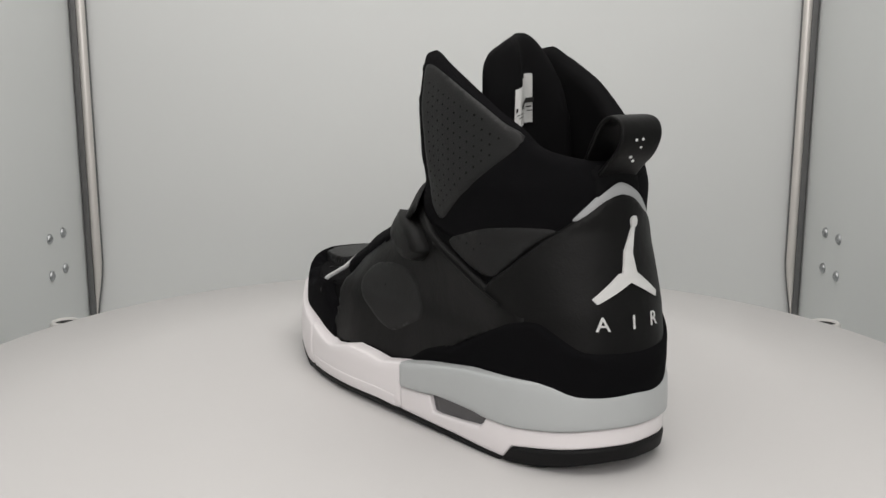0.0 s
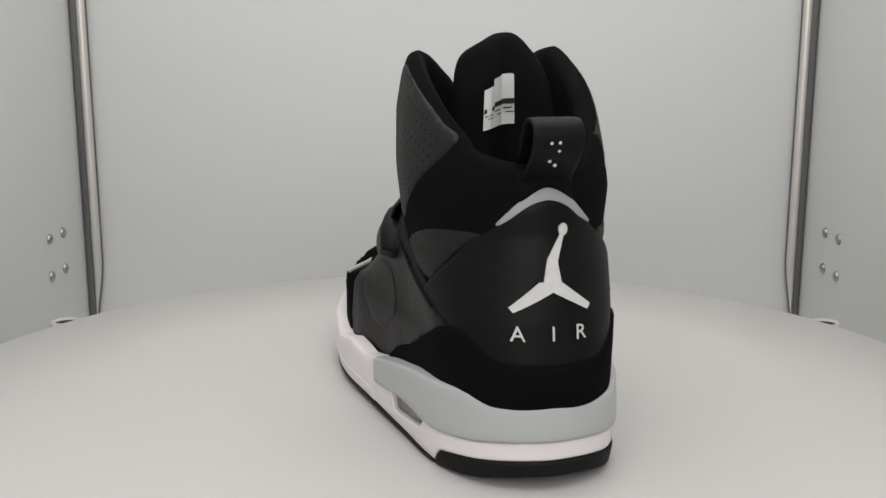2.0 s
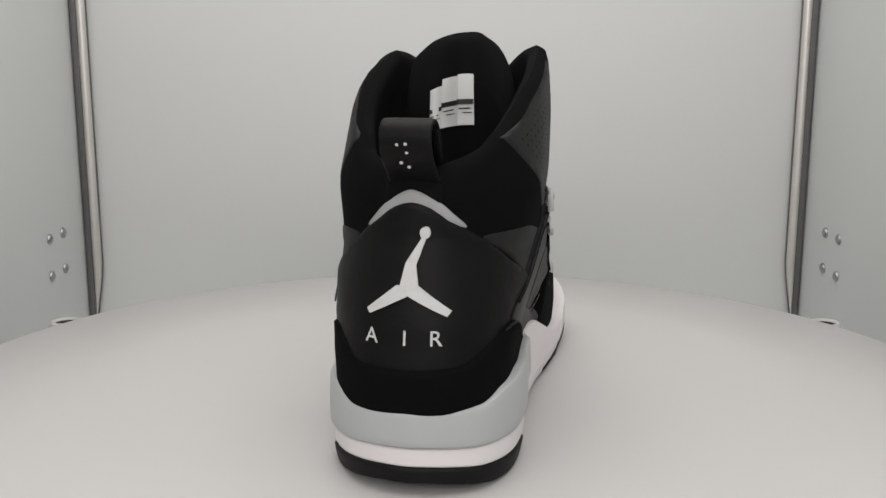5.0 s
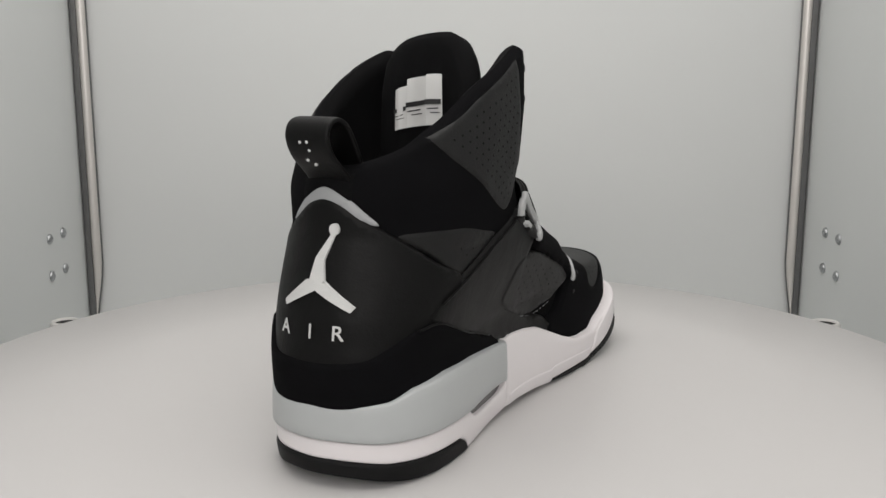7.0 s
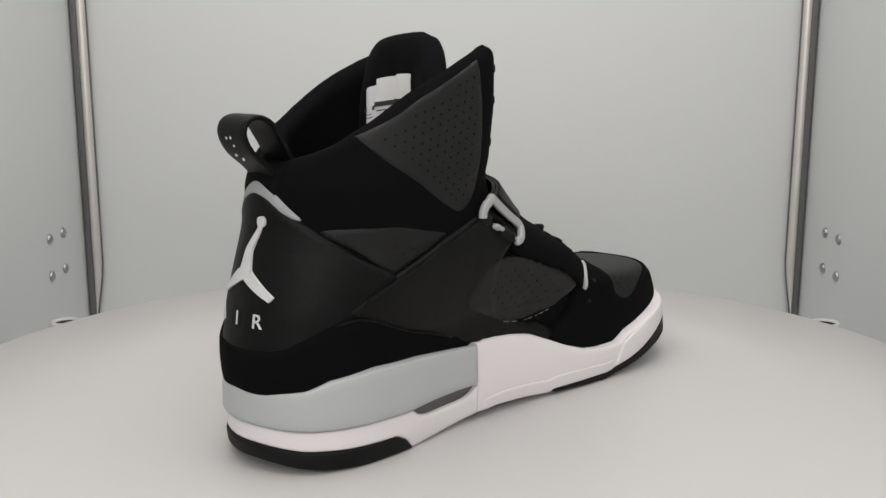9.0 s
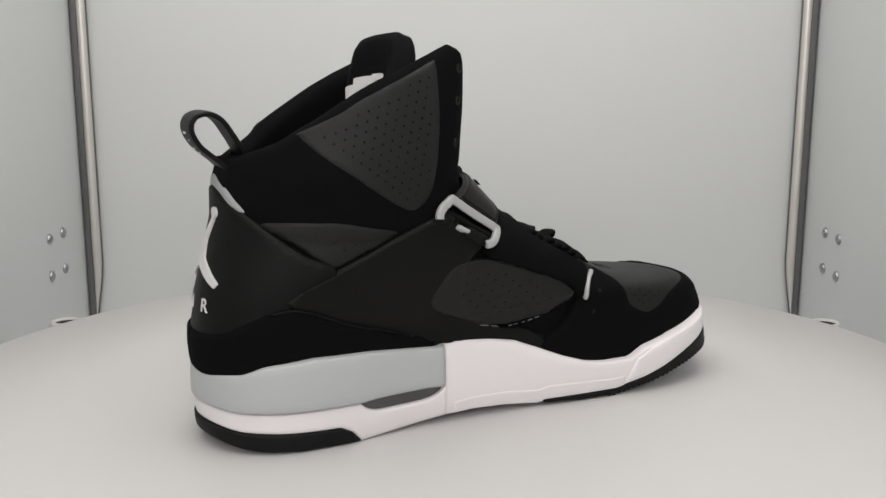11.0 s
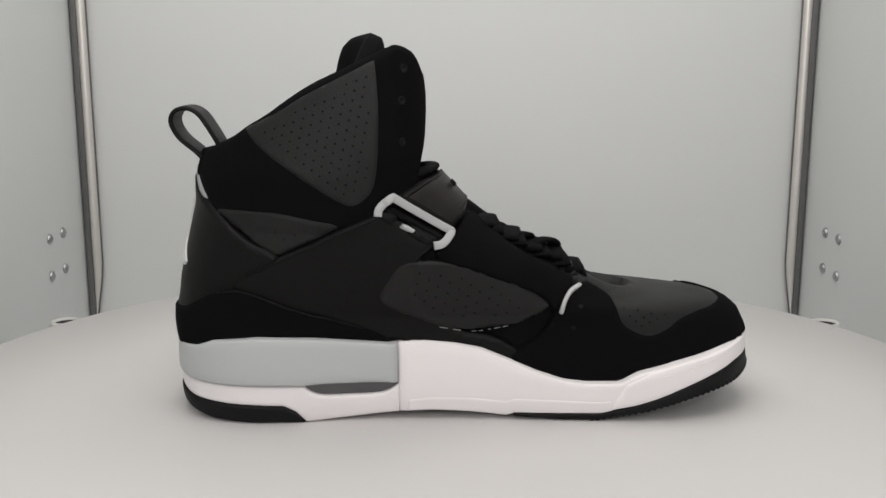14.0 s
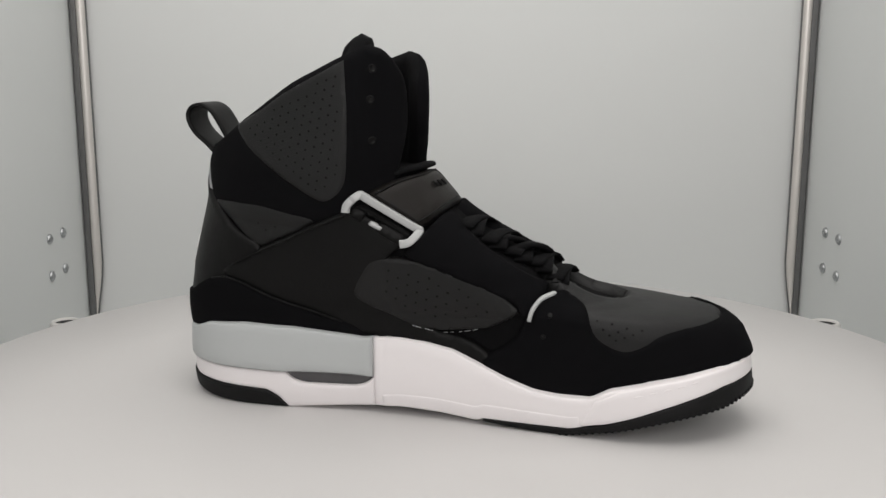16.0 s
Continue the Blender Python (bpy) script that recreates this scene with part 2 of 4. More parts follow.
BOT = [(0.0, 0.0072), (0.010, 0.0045), (0.020, 0.0026), (0.040, 0.0014), (0.0707, 0.0013), (0.0932, 0.0030), (0.1157, 0.0050), (0.1327, 0.0062), (0.1524, 0.0054), (0.1722, 0.0034),
       (0.2007, 0.0016), (0.2178, 0.0014), (0.2434, 0.0062), (0.2631, 0.0118), (0.280, 0.0160), (0.295, 0.0190), (0.305, 0.0222)]
BOT_IN = [(0.0, 0.0072), (0.010, 0.0045), (0.020, 0.0026), (0.040, 0.0014), (0.0707, 0.0014), (0.1157, 0.0030), (0.1524, 0.0032), (0.2007, 0.0016), (0.2178, 0.0014),
          (0.2434, 0.0062), (0.2631, 0.0118), (0.280, 0.0160), (0.295, 0.0190), (0.305, 0.0222)]
BLACK = [(0.0, 0.0145), (0.0121, 0.0124), (0.031, 0.0114), (0.0585, 0.0104), (0.0650, 0.0070), (0.0693, 0.0020), (0.0700, 0.0), (0.172, 0.0), (0.1737, 0.0050), (0.2202, 0.0054), (0.2385, 0.0097),
         (0.2555, 0.0160), (0.2771, 0.0241), (0.2919, 0.0290), (0.305, 0.0310)]
BLACK_IN = [(0.0, 0.0145), (0.0134, 0.0125), (0.026, 0.0110), (0.0325, 0.0100), (0.0375, 0.0033), (0.046, 0.0036), (0.09, 0.0052), (0.13, 0.0068), (0.17, 0.0062), (0.2191, 0.0054), (0.2385, 0.0097),
            (0.2555, 0.0150), (0.2771, 0.0225), (0.2919, 0.0285), (0.305, 0.0310)]
GREY_LOW = [(0.0, 0.0228), (0.0103, 0.0216), (0.030, 0.0212), (0.07, 0.0207), (0.145, 0.0202)]
GREY_LOW_IN = [(0.0, 0.0228), (0.014, 0.0206), (0.0325, 0.0192), (0.0559, 0.0200), (0.0829, 0.0203), (0.1122, 0.0182), (0.15, 0.0140)]


def side_curve(out, inn):
    def f(s):
        p, _ = plan_at(s)
        return lerp(out if 0 <= (s % TOTAL) <= S_TOE else inn, p.x)
    return f


top_f, bot_f, black_f = side_curve(TOP_OUT, TOP_IN), side_curve(BOT, BOT_IN), side_curve(BLACK, BLACK_IN)
greylow_f = side_curve(GREY_LOW, GREY_LOW_IN)


def blend(a, b, v):
    v = max(0.0, min(1.0, (v - a) / (b - a)))
    return v * v * (3 - 2 * v)


def flare(s, z):
    """How far the sole's wall stands in or out of the plan outline at that height."""
    p, _ = plan_at(s)
    inward = -0.0018 * max(0, (0.014 - z) / 0.012) ** 1.6 - 0.0006
    upper = -0.050 * max(0, z - 0.030) if p.x < 0.12 else -0.10 * max(0, z - 0.024)
    toe = -0.02 * max(0, z - 0.020) * blend(0.255, 0.290, p.x)
    return inward + upper + toe


def strip_bm(s0, s1, lo, hi, off=0.0, thick=0.008, r=0.0012, rows=7, step=0.0022, closed=False, bm=None, ends=True, skew=0.0):
    """A wall piece of the sole between two height curves, with rounded rims, that follows the outline from s0 to s1; skew slants its first end."""
    bm = bm or bmesh.new()
    n = max(3, int((s1 - s0) / step))
    cols = []
    for i in range(n if closed else n + 1):
        s = s0 + (s1 - s0) * i / n
        p, nn = plan_at(s)
        a, b = lo(s), hi(s)
        b = max(b, a + 0.0004)
        rr = min(r, (b - a) * 0.4)
        end = min(1.0, min(i, n - i) * step / r) if ends and not closed else 1.0
        edge = -rr * (1 - math.sqrt(max(0, 1 - (1 - end) ** 2)))
        prof = [(a, -thick), (a, -rr), (a + rr * 0.3, -rr * 0.3)]
        prof += [(a + rr + (b - a - 2 * rr) * k / (rows - 1), 0) for k in range(rows)]
        prof += [(b - rr * 0.3, -rr * 0.3), (b, -rr), (b, -thick)]
        lean = skew * max(0.0, 1 - (s - s0) / 0.03)
        col = []
        for z, o in prof:
            q, qn = plan_at(s + lean * (z - 0.012)) if lean else (p, nn)
            col.append(bm.verts.new(q + qn * (o + off + (edge if o > -thick else 0) + flare(s, z)) + Vector((0, 0, z))))
        cols.append(col)
    pairs = list(zip(cols, cols[1:])) + ([(cols[-1], cols[0])] if closed else [])
    for a, b in pairs:
        for k in range(len(a) - 1):
            bm.faces.new((a[k], b[k], b[k + 1], a[k + 1]))
    if not closed:
        bm.faces.new(cols[0])
        bm.faces.new(cols[-1])
    return bm


SO, SI = s_of(0.1155), s_of(0.1095, True)
WIN_OUT, WIN_IN = (0.0698, 0.1155), (0.0480, 0.0868)


def sole():
    low = lambda s: max(bot_f(s), min(black_f(s), top_f(s) - 0.002))
    # white wall: forefoot in one piece, round the toe
    part("midsole", strip_bm(SO, SI, low, top_f), WHITE, shoe, "white moulded rubber midsole")
    cap0, cap1 = s_of(0.2265), s_of(0.2050, True)
    part("toe_cap", strip_bm(cap0, cap1, low, lambda s: top_f(s) + 0.0002, off=0.0007, r=0.0009, skew=0.55), WHITE, shoe, "white rubber toe cap")
    lip = lambda s: low(s) + 0.0062 + 0.0016 * math.sin((s - SO) * 30)
    part("midsole_lip", strip_bm(SO + 0.004, cap0 - 0.001, low, lip, off=0.00018, r=0.0005), WHITE, shoe, "raised lower lip of the midsole")
    part("midsole_lip", strip_bm(cap1 + 0.001, SI - 0.004, low, lambda s: low(s) + 0.0065, off=0.00018, r=0.0005), WHITE, shoe, "raised lower lip of the midsole")
    # moulded dashes on the toe cap
    for k in range(5):
        s0 = s_of(0.250) + k * 0.0068
        mid = lambda s: 0.62 * top_f(s) + 0.38 * low(s) + 0.001
        part("moulded_dash", strip_bm(s0, s0 + 0.0048, mid, lambda s: mid(s) + 0.0007, off=0.0009, thick=0.002, r=0.0003, step=0.001), WHITE, shoe, "fine moulded dash")
    # white band under the grey heel, open at the two windows
    wo = (s_of(WIN_OUT[0]), s_of(WIN_OUT[1]))
    wi = (s_of(WIN_IN[1], True), s_of(WIN_IN[0], True))
    WIN_Z = [(0.0490, 0.0175), (0.0505, 0.0150), (0.0650, 0.0132), (0.0800, 0.0120), (0.0850, 0.0125), (0.0862, 0.0175)]

    def win_lo(s):
        return 0.0207 - 0.0054 * max(0, 1 - abs((s - wo[0]) / (wo[1] - wo[0]) * 2 - 1) ** 5)

    def band_top(s):
        if wo[0] < s < wo[1]:
            return min(greylow_f(s), win_lo(s))
        if wi[0] - TOTAL < s < wi[1] - TOTAL:
            return min(greylow_f(s), max(low(s) + 0.0015, lerp(WIN_Z, plan_at(s)[0].x)))
        return greylow_f(s)
    band = strip_bm(SI - TOTAL, SO + 0.0005, low, band_top, thick=0.010, ends=False, step=0.0012)
    part("heel_band", band, WHITE, shoe, "white rubber band under the grey heel")
    for w in (wo, (wi[0] - TOTAL, wi[1] - TOTAL)):
        part("air_window", strip_bm(w[0] - 0.002, w[1] + 0.002, lambda s: 0.0060, lambda s: 0.0235, off=-0.0026, thick=0.004), LENS, shoe, "glossy smoked clear air window")

    def grey_lo(s):
        lift = 0.0
        for a, b in (wo, (wi[0] - TOTAL, wi[1] - TOTAL)):
            lift = max(lift, 0.0008 * max(0, 1 - abs((s - a) / (b - a) * 2 - 1) ** 4))
        return greylow_f(s) + 0.0006 + lift
    grey_top = lambda s: top_f(s)
    part("heel_wall", strip_bm(SI - TOTAL, SO, grey_lo, grey_top, off=0.0018, r=0.0014), GREY, shoe, "smooth light grey rubber heel wall")
    # black outsole: heel piece, and the forefoot piece with the thin inner edge
    h_out, h_in, f_out = s_of(0.0696), s_of(0.0375, True), s_of(0.1745)
    bf = lambda s: max(bot_f(s) + 0.0012, black_f(s))
    part("outsole_heel", strip_bm(h_in - TOTAL, h_out, bot_f, bf, off=0.0007, r=0.0012), RUBBER, shoe, "black rubber heel outsole")
    part("outsole_forefoot", strip_bm(f_out, h_in, bot_f, bf, off=0.0006, r=0.0010), RUBBER, shoe, "black rubber forefoot outsole")
    # tread lugs round the toe
    lugs = bmesh.new()
    s = s_of(0.215)
    while s < s_of(0.215, True):
        p, nn = plan_at(s)
        z = bot_f(s)
        m = Matrix.Translation(p + nn * (flare(s, z) - 0.0008) + Vector((0, 0, z + 0.0010))) @ Matrix.Rotation(math.atan2(nn.y, nn.x), 4, "Z")
        bmesh.ops.create_cube(lugs, size=1, matrix=m @ Matrix.Diagonal((0.0036, 0.0014, 0.0018, 1)))
        s += 0.0032
    tagged(part("lugged_tread", lugs, RUBBER, shoe, smooth=False), kind="stuff")
    # bottom plate
    bm = bmesh.new()
    ring = []
    for k in range(160):
        p, nn = plan_at(TOTAL * k / 160)
        q = p - nn * 0.005
        ring.append(bm.verts.new((q.x, q.y, bot_f(TOTAL * k / 160) + 0.0004)))
    bm.faces.new(ring)
    bmesh.ops.triangulate(bm, faces=bm.faces)
    ret = bmesh.ops.extrude_face_region(bm, geom=bm.faces[:])
    for v in ret["geom"]:
        if isinstance(v, bmesh.types.BMVert):
            v.co.z += 0.003
    part("bottom_plate", bm, RUBBER, shoe, smooth=False)


# ---- the form that the upper is pulled over ----
X_FRONT = [(0.020, 0.3015), (0.030, 0.3042), (0.041, 0.3015), (0.0500, 0.2972), (0.0540, 0.2922), (0.0568, 0.285), (0.0585, 0.268), (0.0602, 0.250), (0.0628, 0.236), (0.0655, 0.228), (0.0715, 0.214),
           (0.0800, 0.203), (0.0852, 0.191), (0.0912, 0.179), (0.0962, 0.169), (0.1022, 0.159), (0.1082, 0.151), (0.1182, 0.140), (0.1260, 0.134), (0.1310, 0.1325), (0.20, 0.1325)]
X_BACK = [(0.02, 0.0045), (0.0354, 0.0030), (0.0426, 0.0015), (0.0493, 0.0010), (0.0579, 0.0015), (0.0649, 0.0028), (0.0734, 0.0038), (0.0953, 0.0088), (0.1100, 0.0125), (0.1152, 0.0126), (0.127, 0.0130), (0.14, 0.0168), (0.16, 0.0210), (0.20, 0.0225)]
OUT_LOW = [(0.0, 0.034), (0.06, 0.0358), (0.107, 0.0322), (0.155, 0.0322), (0.20, 0.0362), (0.256, 0.0370), (0.3, 0.037)]
IN_LOW = [(0.0, 0.0335), (0.076, 0.0415), (0.12, 0.0460), (0.165, 0.0535), (0.20, 0.0545), (0.235, 0.0497), (0.263, 0.0425), (0.3, 0.040)]
OUT_HIGH = [(0.0, 0.0), (0.06, 0.0), (0.10, 0.0420), (0.127, 0.0456), (0.16, 0.0450), (0.175, 0.0442), (0.19, 0.0430)]
IN_HIGH = [(0.0, 0.0), (0.06, 0.0), (0.10, 0.0455), (0.127, 0.0484), (0.16, 0.0460), (0.175, 0.0430), (0.19, 0.0395)]
L_FRONT = [(0.03, 0.080), (0.06, 0.080), (0.07, 0.066), (0.09, 0.064), (0.11, 0.062), (0.122, 0.054), (0.135, 0.036), (0.16, 0.026), (0.2, 0.020)]


def form_y(x, z, inner):
    xb, xf = lerp(X_BACK, z), lerp(X_FRONT, z)
    low, high = lerp(IN_LOW if inner else OUT_LOW, x), lerp(IN_HIGH if inner else OUT_HIGH, max(z, 0.10))
    k = blend(0.045, 0.105, z)
    w = low * (1 - k) + high * k
    hk = blend(0.050, 0.110, z)
    up = blend(0.125, 0.172, z)
    lb, pb = 0.042 + ((0.024 + 0.014 * up) if inner else (0.018 + 0.018 * up)) * hk, 2.3 - 0.4 * hk
    lf = lerp(L_FRONT, z) + (0.018 * blend(0.055, 0.065, z) * (1 - blend(0.10, 0.12, z)) if inner else 0)
    pf = 2.15 if inner else 2.4
    u = max(0.0, min(1.0, (x - xb) / lb))
    v = max(0.0, min(1.0, (xf - x) / lf))
    return w * (1 - (1 - u) ** pb) ** (1 / pb) * (1 - (1 - v) ** pf) ** (1 / pf)


def form_section(z, n=56):
    xb, xf = lerp(X_BACK, z), lerp(X_FRONT, z)
    mid = 0.006 * blend(0.2, 0.3, xf)
    xs = [xb + (xf - xb) * (1 - math.cos(math.pi * k / n)) / 2 for k in range(n + 1)]
    out = [Vector((x, mid * (x / 0.3) - form_y(x, z, False), z)) for x in xs]
    inn = [Vector((x, mid * (x / 0.3) + form_y(x, z, True), z)) for x in xs[1:-1]]
    return out + inn[::-1]


def form_levels(z0, z1):
    zs, z = [], z0
    while z < z1:
        zs.append(z)
        z += 0.0004 if 0.057 < z < 0.070 else 0.0013
    return zs + [z1]


def form_bm(z0, z1, cap=True):
    bm = bmesh.new()
    rings = [[bm.verts.new(p) for p in form_section(z)] for z in form_levels(z0, z1)]
    for a, b in zip(rings, rings[1:]):
        for k in range(len(a)):
            bm.faces.new((a[k], a[(k + 1) % len(a)], b[(k + 1) % len(a)], b[k]))
    if cap:
        bm.faces.new(rings[-1])
        bm.faces.new(rings[0])
    return bm


form = form_bm(0.015, 0.205)
form.normal_update()
TREE = BVHTree.FromBMesh(form)
form.free()


class Chart:
    """Flat coordinates for pieces of the upper: side (x, z), back (y, z), top (x, y), round a post (angle, z) or round a point."""

    def __init__(self, kind, sign=1, centre=(0, 0, 0), radius=0.05):
        self.kind, self.sign, self.c, self.r = kind, sign, Vector(centre), radius

    def flat(self, p):
        if self.kind == "side":
            return Vector((p.x, p.z))
        if self.kind == "back":
            return Vector((p.y, p.z))
        if self.kind == "top":
            return Vector((p.x, p.y))
        d = p - self.c
        if self.kind == "round":
            return Vector((self.r * math.atan2(-d.y * self.sign, -d.x * self.sign), p.z))
        a = math.atan2(d.y, d.x)
        return Vector((self.r * a, self.r * math.atan2(d.z, math.hypot(d.x, d.y))))

    def lift(self, q):
        if self.kind == "side":
            o, d = Vector((q.x, self.sign * 0.3, q.y)), Vector((0, -self.sign, 0))
        elif self.kind == "back":
            o, d = Vector((-0.3, q.x, q.y)), Vector((1, 0, 0))
        elif self.kind == "top":
            o, d = Vector((q.x, q.y, 0.4)), Vector((0, 0, -1))
        elif self.kind == "round":
            a = q.x / self.r
            d = Vector((-math.cos(a) * self.sign, -math.sin(a) * self.sign, 0))
            o = Vector((self.c.x, self.c.y, q.y)) + d * 0.4
            d = -d
        else:
            a, e = q.x / self.r, q.y / self.r
            d = Vector((math.cos(a) * math.cos(e), math.sin(a) * math.cos(e), math.sin(e)))
            o, d = self.c + d * 0.5, -d
        h = TREE.ray_cast(o, d)
        if h[0] is None:
            t = 0.3 if self.kind in ("side", "back") else 0.4
            h = TREE.find_nearest(o + d * t)
        return h[0]


OUTER, INNER = Chart("side", -1), Chart("side", 1)
BACK, TOPC = Chart("back"), Chart("top")
HEEL = Chart("round", 1, (0.065, 0, 0))
TOE = Chart("ball", 1, (0.225, 0.008, 0.020), 0.055)


def on(chart, pts):
    return [chart.lift(Vector(p)) for p in pts]


def seg_dist(p, a, b):
    ab = b - a
    t = max(0.0, min(1.0, (p - a).dot(ab) / max(ab.length_squared, 1e-12)))
    return (p - a - ab * t).length


def inside(p, poly):
    c, j = False, len(poly) - 1
    for i in range(len(poly)):
        a, b = poly[i], poly[j]
        if (a.y > p.y) != (b.y > p.y) and p.x < (b.x - a.x) * (p.y - a.y) / (b.y - a.y) + a.x:
            c = not c
        j = i
    return c


def panel_bm(chart, pts, off=0.0008, thick=0.002, r=0.0012, puff=0.0, puff_r=0.012, curve=True, step=0.0026, flip=False, sub=5, bm=None, relax=0):
    """A piece of the upper, cut along pts (places on the form), laid on it with rounded rims and, if puffed, padding."""
    flat = [chart.flat(p) for p in pts]
    if curve:
        flat = [Vector(p[:2]) for p in smooth_closed([(*q, 0) for q in flat], sub)]
    else:
        flat = [flat[i].lerp(flat[(i + 1) % len(flat)], k / sub) for i in range(len(flat)) for k in range(sub)]
    n = len(flat)
    verts = list(flat)
    area = sum(flat[i].x * flat[(i + 1) % n].y - flat[(i + 1) % n].x * flat[i].y for i in range(n))
    sg = 1 if area > 0 else -1
    segs = [(flat[i], flat[(i + 1) % n]) for i in range(n)]

    def dist(p):
        return min(seg_dist(p, a, b) for a, b in segs)
    for ins in (r * 0.25, r):
        for i in range(n):
            t = flat[(i + 1) % n] - flat[i - 1]
            if t.length < 1e-9:
                continue
            t.normalize()
            q = flat[i] + Vector((-t.y, t.x)) * ins * sg
            if inside(q, flat) and dist(q) > ins * 0.9:
                verts.append(q)
    x0, x1 = min(p.x for p in flat), max(p.x for p in flat)
    y0, y1 = min(p.y for p in flat), max(p.y for p in flat)
    j = 0
    y = y0
    while y < y1:
        x = x0 + (step / 2 if j % 2 else 0)
        while x < x1:
            q = Vector((x, y))
            if inside(q, flat) and dist(q) > r * 1.5:
                verts.append(q)
            x += step
        y += step * 0.87
        j += 1
    vo, _, fo, *_ = delaunay_2d_cdt(verts, [], [list(range(n))], 1, 1e-7)
    own = bmesh.new()
    vs = [own.verts.new(chart.lift(q)) for q in vo]
    for f in fo:
        try:
            own.faces.new([vs[k] for k in f])
        except ValueError:
            pass
    bmesh.ops.recalc_face_normals(own, faces=own.faces)
    own.normal_update()
    # outward is away from the axis of the form
    tot = 0
    for v in vs:
        ref = Vector((min(max(v.co.x, 0.05), 0.24), 0.004, min(v.co.z, 0.035) if v.co.x > 0.14 else v.co.z))
        tot += v.normal.dot(v.co - ref)
    if tot < 0:
        for f in own.faces:
            f.normal_flip()
        own.normal_update()
    nrm = [v.normal.copy() for v in vs]
    for _ in range(3 if relax else 1):
        soft = {v: v.normal.copy() for v in vs}
        for v in vs:
            acc = v.normal.copy()
            for e in v.link_edges:
                acc += e.other_vert(v).normal
            soft[v] = acc.normalized() if acc.length > 1e-9 else v.normal
        for v in vs:
            v.normal = soft[v]
    nrm = [v.normal.copy() for v in vs]
    base = [v.co.copy() for v in vs]
    for v, q, nn, b in zip(vs, vo, nrm, base):
        d = dist(q)
        e = max(0.0, 1 - d / r)
        rise = (off + thick) * math.sqrt(max(0.0, 1 - e * e)) - thick
        if puff:
            k = max(0.0, 1 - d / puff_r)
            rise += puff * (math.sqrt(max(0.0, 1 - k * k)))
        v.co = b + nn * (rise if not flip else -rise - flip)
    for _ in range(relax):
        bmesh.ops.smooth_vert(own, verts=[v for v in vs if not v.is_boundary], factor=0.5, use_axis_x=True, use_axis_y=True, use_axis_z=True)
    rim = [e for e in own.edges if len(e.link_faces) == 1]
    if not flip and not relax:
        loop = {v for e in rim for v in e.verts}
        low = {v: own.verts.new(v.co - nrm[vs.index(v)] * thick) for v in loop}
        for e in rim:
            a, b = e.verts
            own.faces.new((a, b, low[b], low[a]))
    if bm:
        me = bpy.data.meshes.new("tmp")
        own.to_mesh(me)
        own.free()
        bm.from_mesh(me)
        return bm
    return own


def panel(name, chart, pts, material, label="", parent=None, **kw):
    return part(name, panel_bm(chart, pts, **kw), material, parent or shoe, label)



def over(skin, p, n):
    """Height of an underlying piece over the form at p."""
    at, _, _, _ = skin.ray_cast(p + n * 0.012, -n, 0.02)
    return None if at is None else (at - p).dot(n)


def draped(name, chart, pts, skin, material, label, off, gap=0.0005, **kw):
    """A panel laid on top of another panel, standing proud of it by gap."""
    bm = panel_bm(chart, pts, off=off, **kw)
    for v in bm.verts:
        p, n, _, _ = TREE.find_nearest(v.co)
        n = n if n.y * chart.sign > 0 else -n
        hs = over(skin, p, n)
        if hs is not None and hs > -0.003:
            h = (v.co - p).dot(n)
            up = h + max(off, hs + gap) - off
            if h > -1.5 * kw["thick"]:
                up = max(up, hs + 0.00012)
            v.co = p + (v.co - p - n * h) + n * up
    return part(name, bm, material, shoe, label)



